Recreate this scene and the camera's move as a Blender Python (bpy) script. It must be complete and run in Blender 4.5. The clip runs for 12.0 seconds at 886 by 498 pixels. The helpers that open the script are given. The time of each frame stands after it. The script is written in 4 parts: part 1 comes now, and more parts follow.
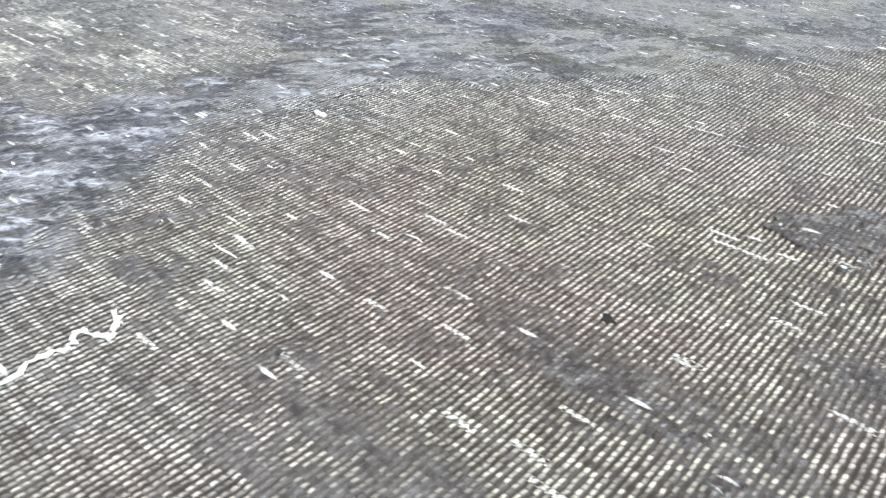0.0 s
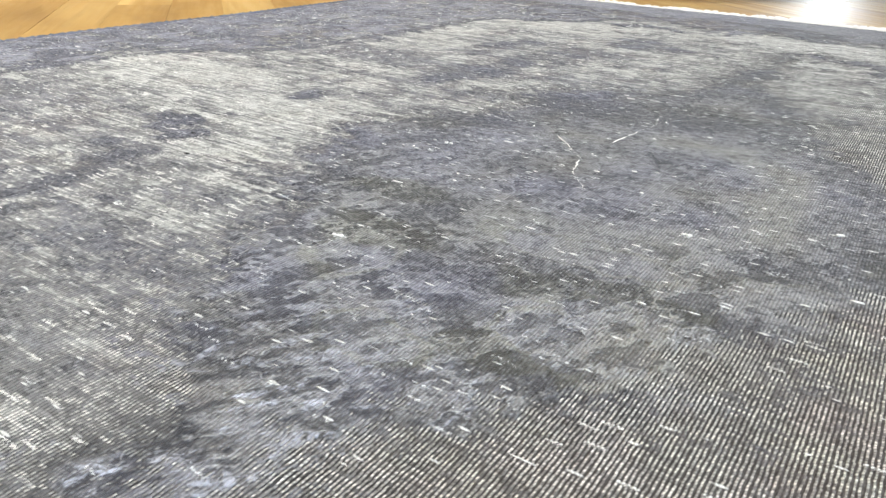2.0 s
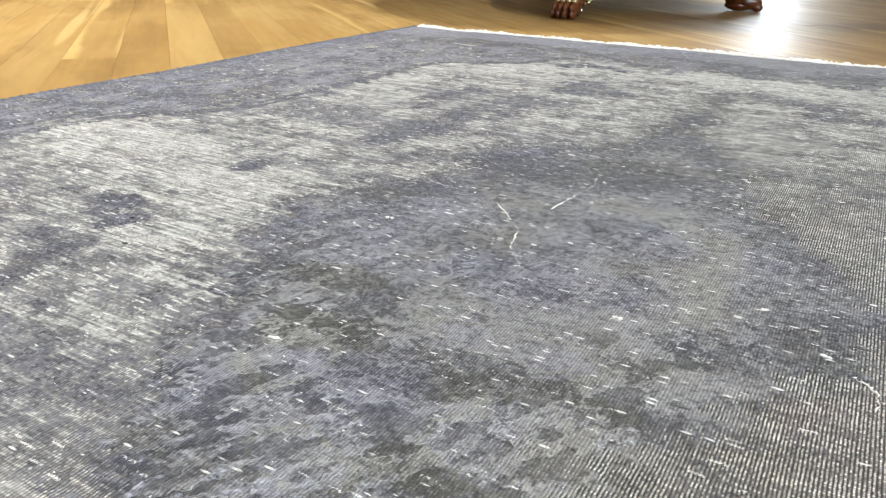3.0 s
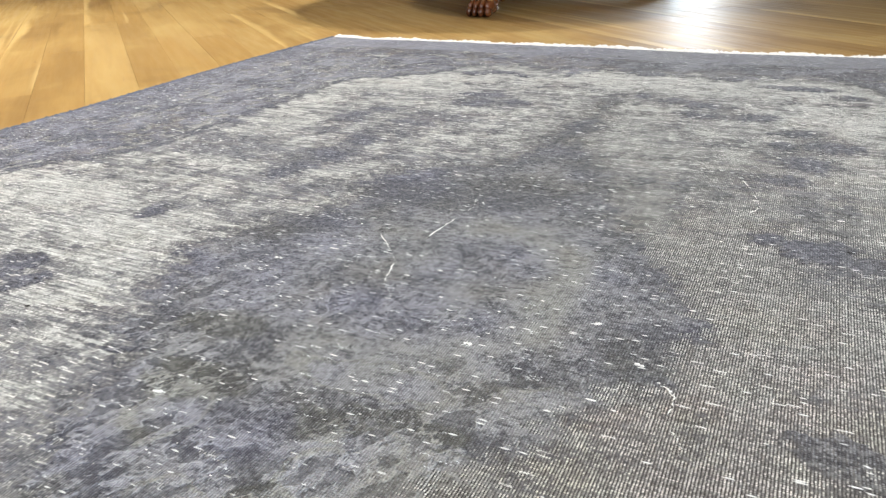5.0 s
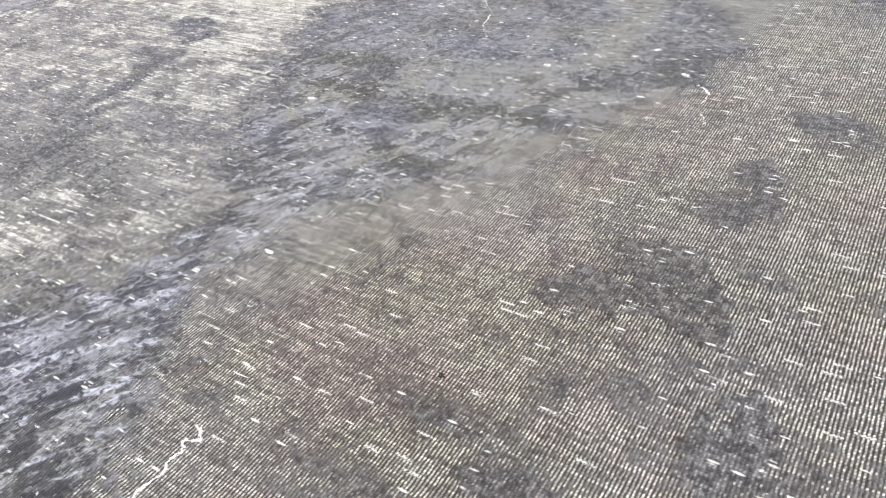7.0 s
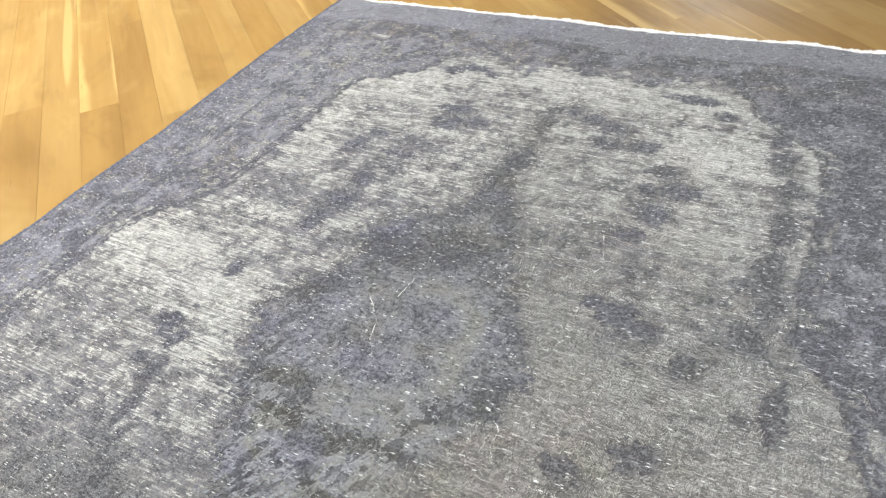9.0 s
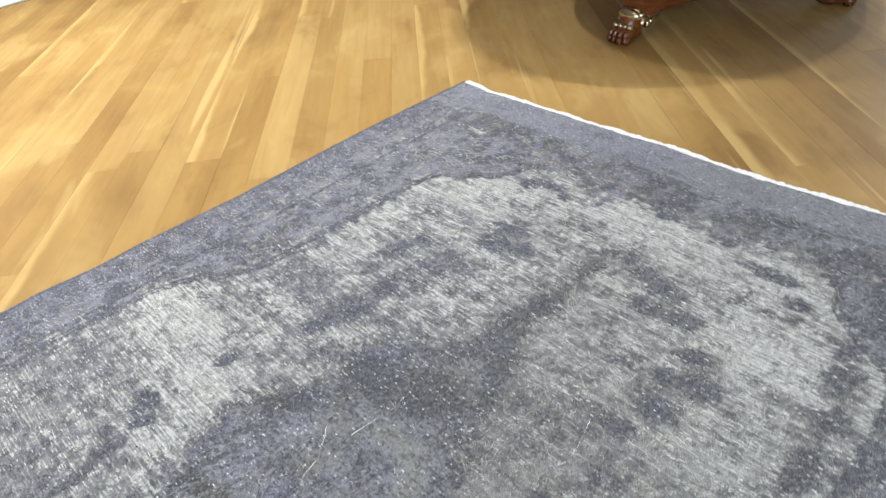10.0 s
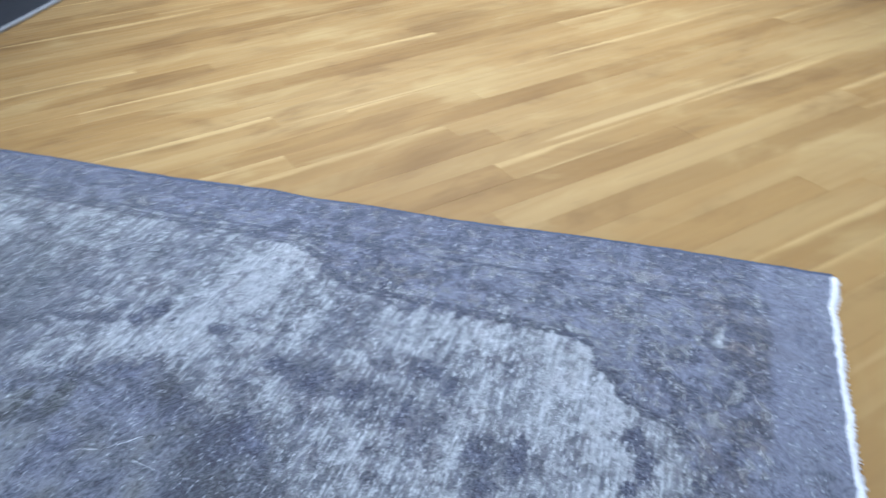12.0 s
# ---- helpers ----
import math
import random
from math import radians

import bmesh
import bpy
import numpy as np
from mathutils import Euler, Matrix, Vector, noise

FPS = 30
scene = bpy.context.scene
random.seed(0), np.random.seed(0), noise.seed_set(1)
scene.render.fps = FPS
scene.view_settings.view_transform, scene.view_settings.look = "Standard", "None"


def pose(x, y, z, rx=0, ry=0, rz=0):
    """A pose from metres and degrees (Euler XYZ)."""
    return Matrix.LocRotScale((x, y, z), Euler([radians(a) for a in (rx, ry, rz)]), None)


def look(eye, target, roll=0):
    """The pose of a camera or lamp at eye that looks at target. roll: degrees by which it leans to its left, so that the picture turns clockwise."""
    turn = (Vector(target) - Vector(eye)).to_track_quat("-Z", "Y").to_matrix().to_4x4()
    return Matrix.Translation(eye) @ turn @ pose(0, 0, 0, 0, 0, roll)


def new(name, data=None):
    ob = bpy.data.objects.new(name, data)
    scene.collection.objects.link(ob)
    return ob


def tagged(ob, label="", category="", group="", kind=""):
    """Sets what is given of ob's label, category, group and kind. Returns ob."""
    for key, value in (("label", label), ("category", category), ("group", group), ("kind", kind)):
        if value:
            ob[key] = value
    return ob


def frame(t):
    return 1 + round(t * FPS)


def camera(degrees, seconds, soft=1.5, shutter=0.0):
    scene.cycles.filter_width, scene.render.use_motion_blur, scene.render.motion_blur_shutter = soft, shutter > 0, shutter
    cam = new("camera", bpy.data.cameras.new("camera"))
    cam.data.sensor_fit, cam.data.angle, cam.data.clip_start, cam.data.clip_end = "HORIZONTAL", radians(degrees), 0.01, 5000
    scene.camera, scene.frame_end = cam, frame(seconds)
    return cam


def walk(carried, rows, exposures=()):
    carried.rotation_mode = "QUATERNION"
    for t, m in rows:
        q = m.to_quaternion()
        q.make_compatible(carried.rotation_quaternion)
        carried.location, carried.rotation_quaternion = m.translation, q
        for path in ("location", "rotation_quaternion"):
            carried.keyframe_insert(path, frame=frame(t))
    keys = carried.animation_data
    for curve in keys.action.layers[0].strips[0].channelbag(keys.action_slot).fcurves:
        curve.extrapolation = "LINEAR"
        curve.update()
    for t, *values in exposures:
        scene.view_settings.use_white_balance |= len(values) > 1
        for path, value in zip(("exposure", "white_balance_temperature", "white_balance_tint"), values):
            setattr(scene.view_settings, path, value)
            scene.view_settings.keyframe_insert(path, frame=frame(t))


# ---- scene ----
cam = camera(61.7, 12.0, soft=1.3, shutter=0.18)
PATH = [
    (0, (0.953, -1.5, 0.096), (-0.165, -0.201, -0.935), 2.0),
    (0.5, (0.92, -1.49, 0.09), (-0.18, -0.126, -0.875), 2.0),
    (1, (0.895, -1.468, 0.099), (-0.169, -0.043, -0.816), 2.5),
    (1.5, (0.879, -1.451, 0.127), (-0.14, 0.032, -0.746), 2.5),
    (2, (0.877, -1.441, 0.154), (-0.097, 0.094, -0.679), 2.4),
    (2.5, (0.88, -1.428, 0.174), (-0.059, 0.144, -0.632), 1.7),
    (3, (0.885, -1.423, 0.194), (-0.025, 0.173, -0.595), 1.1),
    (3.2, (0.887, -1.426, 0.2), (-0.016, 0.178, -0.582), 0.9),
    (4.8, (0.938, -1.438, 0.24), (0.123, 0.195, -0.577), -1.1),
    (5, (0.955, -1.424, 0.246), (0.145, 0.207, -0.582), -2.2),
    (5.5, (0.975, -1.431, 0.249), (0.242, 0.21, -0.628), -3.2),
    (6, (1.0, -1.488, 0.233), (0.183, 0.01, -0.81), -4.3),
    (6.5, (1.042, -1.554, 0.222), (0.101, -0.241, -0.957), -6.1),
    (7, (1.04, -1.553, 0.237), (0.063, -0.274, -0.95), -7.6),
    (7.5, (1.025, -1.522, 0.245), (0.08, -0.202, -0.922), -8.3),
    (7.7, (1.028, -1.511, 0.268), (0.108, -0.176, -0.903), -8.1),
    (9.3, (1.233, -1.527, 0.772), (0.41, -0.249, -0.527), -8.0),
    (9.5, (1.279, -1.45, 0.776), (0.331, -0.223, -0.488), -7.6),
    (10, (1.316, -1.235, 0.777), (0.064, -0.2, -0.389), -7.3),
    (10.5, (1.309, -0.97, 0.786), (-0.124, -0.089, -0.295), -6.7),
    (11, (1.332, -0.702, 0.786), (-0.252, -0.077, -0.263), -6.2),
    (11.5, (1.26, -0.476, 0.768), (-0.398, -0.194, -0.314), -1.8),
    (11.8, (1.2, -0.343, 0.775), (-0.438, -0.496, -0.35), -0.7),
    (12, (1.175, -0.286, 0.796), (-0.367, -0.846, -0.348), -2.3),
]
EXPOSURES = [(0.0, 1.10, 6200, 8), (1.0, 0.95, 6250, 9), (2.5, 0.78, 6450, 8), (5.5, 0.76, 6450, 10), (7.0, 0.97, 6450, 12), (7.6, 0.90, 6450, 12), (9.4, 0.78, 6350, 8), (10.2, 0.60, 5950, 9), (11.0, 0.40, 5500, 11), (11.5, 0.34, 5500, 12), (12.0, 0.36, 4750, 11)]
walk(cam, [(t, look(eye, target, roll)) for t, eye, target, roll in PATH], EXPOSURES)

# ---- world, lamps ----
FLOOR_Z = -0.008
TABLE_X, TABLE_Y = 0.185, 0.825

world = bpy.data.worlds.new("daylight")
scene.world = world
world.use_nodes = True
wn = world.node_tree
sky = wn.nodes.new("ShaderNodeTexSky")
sky.sky_type, sky.sun_disc = "NISHITA", False
sky.sun_elevation, sky.sun_rotation = radians(40), radians(200)
wn.links.new(sky.outputs[0], wn.nodes["Background"].inputs[0])
wn.nodes["Background"].inputs[1].default_value = 0.12


def lamp_area(name, at, towards, sx, sy, watts, colour):
    d = bpy.data.lights.new(name, "AREA")
    d.shape, d.size, d.size_y, d.energy, d.color = "RECTANGLE", sx, sy, watts, colour
    ob = new(name, d)
    ob.matrix_world = look(at, towards)
    return ob


def lamp_spot(name, at, towards, watts, colour, cone, blend, radius):
    d = bpy.data.lights.new(name, "SPOT")
    d.energy, d.color, d.spot_size, d.spot_blend, d.shadow_soft_size = watts, colour, radians(cone), blend, radius
    ob = new(name, d)
    ob.matrix_world = look(at, towards)
    return ob


CEILING_Z = 3.2
WARM, COOL = (1.0, 0.965, 0.90), (0.84, 0.92, 1.0)
# ceiling spotlights over the table, whose round top throws overlapping shadows
lamp_spot("ceiling_or_fill_spot", (0.50, 1.08, 3.15), (-0.72, 1.02, 0), 150, WARM, 62, 0.9, 0.02)
lamp_spot("ceiling_or_fill_spot", (-0.38, 0.36, 3.15), (-0.50, 0.55, 0), 80, WARM, 72, 0.9, 0.02)
lamp_spot("ceiling_or_fill_spot", (0.62, 1.14, 3.15), (-0.66, 1.00, 0), 118, WARM, 62, 0.9, 0.02)
# two unseen fill spots, added to brighten the left floor and the rug
lamp_spot("ceiling_or_fill_spot", (-1.6, -1.35, 3.15), (-1.48, -1.3, 0), 600, WARM, 76, 0.9, 0.20)
lamp_spot("ceiling_or_fill_spot", (0.90, -0.95, 3.15), (0.82, -1.10, 0), 232, WARM, 64, 0.85, 0.03)
# added soft cool fill from the south-east, behind and beside the camera
lamp_area("cool_fill_light", (3.35, -2.2, 1.55), (0.4, -1.0, 0.0), 3.0, 2.2, 60, COOL)
lamp_area("glass_door_light", (0.06, 5.15, 1.15), (0.06, 0.0, 0.9), 0.3, 2.2, 26, COOL)


# ---- materials ----
class Mat:
    """A node material with short calls for the usual nodes."""

    def __init__(self, name):
        self.m = bpy.data.materials.new(name)
        self.m.use_nodes = True
        self.t = self.m.node_tree
        self.bsdf = self.t.nodes["Principled BSDF"]

    def node(self, kind, **props):
        n = self.t.nodes.new(kind)
        if "operation" in props:
            n.operation = props["operation"]
        if "use_clamp" in props:
            n.use_clamp = props["use_clamp"]
        if "interpolation_type" in props:
            n.interpolation_type = props["interpolation_type"]
        if "data_type" in props:
            n.data_type = props["data_type"]
        if "blend_type" in props:
            n.blend_type = props["blend_type"]
        if "noise_dimensions" in props:
            n.noise_dimensions = props["noise_dimensions"]
        if "rotation_type" in props:
            n.rotation_type = props["rotation_type"]
        if "attribute_name" in props:
            n.attribute_name = props["attribute_name"]
        return n

    def put(self, socket, value):
        if isinstance(value, bpy.types.NodeSocket):
            self.t.links.new(value, socket)
        elif value is not None:
            socket.default_value = value

    def math(self, op, a, b=None, c=None, clamp=False):
        n = self.node("ShaderNodeMath", operation=op, use_clamp=clamp)
        for i, v in enumerate((a, b, c)):
            self.put(n.inputs[i], v)
        return n.outputs[0]

    def noise(self, vector, scale, detail=3.0, rough=0.55, distort=0.0):
        n = self.node("ShaderNodeTexNoise")
        self.put(n.inputs["Vector"], vector)
        n.inputs["Scale"].default_value = scale
        n.inputs["Detail"].default_value = detail
        n.inputs["Roughness"].default_value = rough
        n.inputs["Distortion"].default_value = distort
        return n.outputs["Fac"]

    def smooth(self, v, lo, hi, a=0.0, b=1.0):
        n = self.node("ShaderNodeMapRange", interpolation_type="SMOOTHSTEP")
        for i, x in enumerate((v, lo, hi, a, b)):
            self.put(n.inputs[i], x)
        return n.outputs[0]

    def mix(self, f, a, b, blend="MIX"):
        n = self.node("ShaderNodeMix", data_type="RGBA", blend_type=blend)
        self.put(n.inputs[0], f)
        for i, v in ((6, a), (7, b)):
            self.put(n.inputs[i], (*v, 1) if isinstance(v, tuple) and len(v) == 3 else v)
        return n.outputs[2]

    def combine(self, x, y, z=0.0):
        n = self.node("ShaderNodeCombineXYZ")
        for i, v in enumerate((x, y, z)):
            self.put(n.inputs[i], v)
        return n.outputs[0]

    def split(self, v):
        n = self.node("ShaderNodeSeparateXYZ")
        self.put(n.inputs[0], v)
        return n.outputs[0], n.outputs[1], n.outputs[2]

    def attr(self, name, out="Fac"):
        return self.node("ShaderNodeAttribute", attribute_name=name).outputs[out]

    def coord(self, out="Object"):
        return self.node("ShaderNodeTexCoord").outputs[out]

    def random(self):
        return self.node("ShaderNodeObjectInfo").outputs["Random"]

    def scaled(self, v, s):
        n = self.node("ShaderNodeVectorMath", operation="MULTIPLY")
        self.put(n.inputs[0], v)
        n.inputs[1].default_value = s
        return n.outputs[0]

    def bump(self, height, strength, distance):
        n = self.node("ShaderNodeBump")
        n.inputs["Strength"].default_value, n.inputs["Distance"].default_value = strength, distance
        self.put(n.inputs["Height"], height)
        self.t.links.new(n.outputs[0], self.bsdf.inputs["Normal"])

    def done(self, colour=None, rough=None, **more):
        if colour is not None:
            self.put(self.bsdf.inputs["Base Color"], (*colour, 1) if isinstance(colour, tuple) and len(colour) == 3 else colour)
        self.put(self.bsdf.inputs["Roughness"], rough)
        for k, v in more.items():
            self.put(self.bsdf.inputs[k.replace("_", " ")], v)
        return self.m


RIB, KNOT = 0.00165, 0.0016   # pitch of the warp cords and of the knots along them


def rug_material():
    """Worn overdyed pile: white warp cords show in rows where the pile is gone."""
    M = Mat("overdyed_wool")
    uv = M.attr("weave", "Vector")
    u, v, _ = M.split(uv)
    wear, blue, warm, streaky, tone, ridged, carved = [M.attr(k) for k in ("wear", "blue", "warm", "streaky", "tone", "ridged", "carved")]

    def white(x, y):
        n = M.node("ShaderNodeTexWhiteNoise", noise_dimensions="2D")
        M.put(n.inputs["Vector"], M.combine(x, y))
        return n.outputs["Value"]

    def mul(*k):
        r = k[0]
        for x in k[1:]:
            r = M.math("MULTIPLY", r, x)
        return r

    def add(*k):
        r = k[0]
        for x in k[1:]:
            r = M.math("ADD", r, x)
        return r

    def centred(n):
        return M.math("SUBTRACT", n, 0.5)

    # warp cords along the length, knots along each, and weft runs lying across several cords
    row, along = M.math("DIVIDE", u, RIB), M.math("DIVIDE", v, KNOT)
    cell_u, cell_v = M.math("FLOOR", row), M.math("FLOOR", along)
    start = mul(white(cell_v, 3.7), 11)
    run = white(M.math("FLOOR", add(M.math("DIVIDE", u, 0.0075), start)), cell_v)
    knot = white(cell_u, cell_v)
    sway = add(row, mul(centred(knot), 0.16), mul(centred(white(cell_u, 5.5)), 0.09), mul(centred(M.noise(uv, 200, 2)), 0.35))
    across = M.math("ABSOLUTE", centred(M.math("FRACT", sway)))
    cord = M.smooth(across, M.math("ADD", 0.31, mul(white(cell_u, 8.1), 0.04)), 0.15)
    gap = M.smooth(across, 0.34, 0.47)
    slant = add(along, mul(centred(M.math("FRACT", sway)), 0.55))
    bead = M.smooth(M.math("ABSOLUTE", centred(M.math("FRACT", slant))), 0.48, 0.22)
    # finer wear than the motif: patches, weft runs and scuffs across
    patch = M.noise(uv, 60, 4, 0.7)
    scuff = M.noise(M.scaled(uv, (15, 300, 1)), 1.0, 4, 0.62)
    dense = M.smooth(wear, 0.50, 0.22)
    ragged = M.math("MAXIMUM", streaky, dense)
    worn = add(wear, mul(centred(patch), add(mul(ragged, 0.62), 0.34)), mul(centred(scuff), add(mul(streaky, 0.80), 0.16)))
    knot_bare = add(worn, mul(centred(run), add(mul(streaky, 0.22), 0.16)), mul(centred(knot), 0.26))
    bare = M.smooth(knot_bare, M.math("SUBTRACT", 0.28, mul(streaky, 0.10)), add(mul(streaky, 0.36), 0.62))
    beads = add(mul(bead, 0.56), 0.44)
    rib_light = mul(cord, beads)
    weft_light = add(mul(bead, 0.50), mul(run, 0.20), mul(M.noise(M.scaled(uv, (40, 620, 1)), 1.0, 2), 0.35), mul(cord, 0.08), mul(centred(knot), 0.34))
    soft_rows = mul(streaky, 0.72)
    light = add(mul(rib_light, M.math("SUBTRACT", 1.0, soft_rows)), mul(weft_light, soft_rows))
    glow = add(mul(knot, 0.45), mul(run, 0.25), mul(M.noise(uv, 700, 1), 0.6))
    bright = M.smooth(add(mul(M.noise(M.scaled(uv, (22, 420, 1)), 1.0, 3, 0.6), 0.75), mul(M.noise(uv, 95, 3, 0.65), 0.45)), 0.44, 0.78, 0.46, 1.22)
    light = mul(bare, light, bright, M.smooth(white(add(cell_u, 7.3), cell_v), 0.0, 0.55, 0.35, 1.0), M.math("SUBTRACT", 1.0, mul(streaky, 0.06)), M.smooth(glow, 0.30, 0.85, 0.60, 1.0))
    # carved look of the dense pile: islands with highlit rims between shaded furrows
    warp_ = M.node("ShaderNodeVectorMath", operation="ADD")
    M.put(warp_.inputs[0], uv)
    M.put(warp_.inputs[1], M.combine(mul(M.noise(uv, 120, 3), 0.008), mul(M.noise(uv, 127, 3), 0.008)))
    cu, cv, _ = M.split(warp_.outputs[0])
    carve = M.noise(M.combine(mul(add(mul(cu, 0.866), mul(cv, 0.5)), 1.45), mul(add(mul(cu, 0.5), mul(cv, -0.866)), 0.72)), 42, 3.2, 0.6)
    island = M.smooth(carve, 0.45, 0.52)
    rim = M.smooth(M.math("ABSOLUTE", M.math("SUBTRACT", carve, 0.515)), 0.026, 0.006)
    clump = M.noise(warp_.outputs[0], 165, 2.5, 0.6)
    pit = M.smooth(M.noise(uv, 420, 1), 0.36, 0.27)
    # pile combed into wavy ridges at the waist of the medallion, with painted highlights and shade
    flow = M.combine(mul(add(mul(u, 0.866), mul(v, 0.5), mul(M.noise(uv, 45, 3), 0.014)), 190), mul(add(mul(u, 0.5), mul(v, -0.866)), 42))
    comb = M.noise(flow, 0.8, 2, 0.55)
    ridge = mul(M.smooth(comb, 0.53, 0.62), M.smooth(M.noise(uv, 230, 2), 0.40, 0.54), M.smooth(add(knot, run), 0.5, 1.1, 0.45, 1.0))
    lit_crest = mul(ridge, ridged)
    shaded_valley = mul(M.smooth(comb, 0.47, 0.36), ridged)
    # short white weft dashes, scuffed streaks, lint
    dash_cut = M.math("SUBTRACT", 0.998, mul(M.smooth(M.noise(uv, 9, 2), 0.4, 0.65), add(mul(streaky, 0.085), 0.010)))
    dash = mul(M.math("GREATER_THAN", run, dash_cut), M.smooth(add(worn, mul(streaky, 0.2)), 0.35, 0.6), M.smooth(bead, 0.2, 0.6), M.smooth(M.noise(uv, 800, 0), 0.3, 0.5))
    scuffed = mul(M.smooth(add(scuff, mul(patch, 0.5)), 0.68, 0.95), streaky, M.smooth(worn, 0.4, 1.0))
    lint = M.node("ShaderNodeTexVoronoi")
    M.put(lint.inputs["Vector"], M.scaled(uv, (105, 430, 1)))
    lint.inputs["Scale"].default_value = 1.0
    pick = M.split(lint.outputs["Color"])[0]
    lint_zone = M.smooth(M.noise(uv, 14, 2), 0.35, 0.65, 0.01, 0.075)
    speck = mul(M.smooth(lint.outputs["Distance"], 0.36, 0.2), M.math("GREATER_THAN", add(pick, mul(dense, lint_zone)), 0.968))
    # dyed pile between
    mottle = M.noise(uv, 70, 4, 0.7)
    fibre = M.noise(M.scaled(uv, (480, 380, 1)), 1.0, 2)
    relief = add(mul(carved, add(mul(island, 0.30), mul(rim, 0.42), -0.20)), mul(centred(run), 0.42), mul(centred(knot), 0.40))
    shade = M.smooth(add(mul(centred(mottle), 0.55), tone, mul(dense, relief)), 0.08, 1.0)
    slate = M.mix(shade, (0.048, 0.047, 0.080), (0.375, 0.375, 0.455))
    taupe = M.mix(shade, (0.064, 0.051, 0.046), (0.200, 0.166, 0.150))
    grey = M.mix(shade, (0.052, 0.050, 0.043), (0.37, 0.365, 0.335))
    pile = M.mix(blue, grey, slate)
    pile = M.mix(warm, pile, taupe)
    pile = M.mix(mul(M.smooth(fibre, 0.35, 0.75), 0.45), pile, M.mix(0.6, pile, (0.42, 0.42, 0.43)))
    pile = M.mix(mul(M.smooth(fibre, 0.5, 0.25), 0.5), pile, (0.025, 0.025, 0.030))
    pile = M.mix(mul(gap, M.math("SUBTRACT", 0.60, mul(dense, 0.35))), pile, (0.022, 0.022, 0.026))
    pile = M.mix(mul(M.smooth(clump, 0.50, 0.34), dense, 0.40), pile, (0.040, 0.040, 0.042))
    pile = M.mix(mul(M.smooth(clump, 0.50, 0.68), dense, 0.45), pile, M.mix(blue, (0.40, 0.40, 0.37), (0.39, 0.395, 0.46)))
    stitch = mul(cord, bead)
    pile = M.mix(mul(M.math("SUBTRACT", 1.0, stitch), dense, 0.30), pile, (0.030, 0.030, 0.033))
    pile = M.mix(mul(stitch, M.smooth(knot, 0.45, 1.0), dense, 0.45), pile, (0.50, 0.51, 0.54))
    pile = M.mix(mul(pit, dense, 0.6), pile, (0.022, 0.022, 0.024))
    broken = M.smooth(M.noise(uv, 260, 2), 0.36, 0.60)
    # relief light put into the colour: furrows darkened, island rims lightened
    pile = M.mix(mul(M.math("SUBTRACT", 1.0, island), carved, dense, M.smooth(mottle, 0.25, 0.65, 0.15, 0.60)), pile, M.mix(blue, (0.075, 0.073, 0.062), (0.062, 0.062, 0.085)))
    pile = M.mix(mul(rim, carved, dense, broken, 0.50), pile, M.mix(blue, (0.50, 0.50, 0.46), (0.52, 0.53, 0.61)))
    # shade painted dark into the valleys, bluish-white highlights onto the ridge tops
    pile = M.mix(mul(shaded_valley, 0.7), pile, (0.030, 0.031, 0.040))
    pile = M.mix(mul(lit_crest, 0.90), pile, (0.62, 0.64, 0.74))
    # near-black between the bare cords, deepening the shade in the gaps
    ground = M.mix(warm, (0.015, 0.0145, 0.0145), (0.030, 0.020, 0.017))
    faded = M.mix(mul(bare, 0.88), pile, ground)
    faded = M.mix(mul(M.smooth(worn, 0.55, 1.15), streaky, 0.34), faded, (0.42, 0.42, 0.41))
    cotton = M.mix(M.noise(uv, 300, 2), (0.84, 0.83, 0.79), (0.95, 0.94, 0.91))
    stain = M.mix(M.smooth(M.noise(uv, 17, 3), 0.42, 0.58), (0.80, 0.64, 0.56), (0.78, 0.74, 0.54))
    cotton = M.mix(add(mul(warm, 0.50), 0.06), cotton, stain)
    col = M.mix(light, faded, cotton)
    col = M.mix(mul(scuffed, 0.6), col, (0.76, 0.77, 0.75))
    # glints of the standing pile painted as white knots in the colour
    painted_glint = mul(M.math("GREATER_THAN", run, M.math("SUBTRACT", 1.0, mul(lint_zone, 0.5))), dense, M.smooth(bead, 0.3, 0.7), M.smooth(M.noise(uv, 520, 0), 0.45, 0.6))
    col = M.mix(mul(painted_glint, 0.85), col, (0.80, 0.81, 0.82))
    col = M.mix(mul(dash, 0.9), col, (0.86, 0.85, 0.82))
    col = M.mix(mul(speck, 0.95), col, (0.88, 0.88, 0.86))
    h = add(mul(cord, beads, 0.7), mul(fibre, 0.45), dash, speck)
    h = add(h, mul(dense, add(mul(carved, add(mul(island, 2.6), mul(rim, 1.2))), mul(clump, 1.2), mul(knot, 0.5), mul(pit, -0.5))), mul(ridged, ridge, 2.2))
    M.bump(h, 0.75, 0.0012)
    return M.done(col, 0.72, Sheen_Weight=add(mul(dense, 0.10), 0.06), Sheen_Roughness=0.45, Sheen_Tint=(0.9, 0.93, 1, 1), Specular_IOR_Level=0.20)


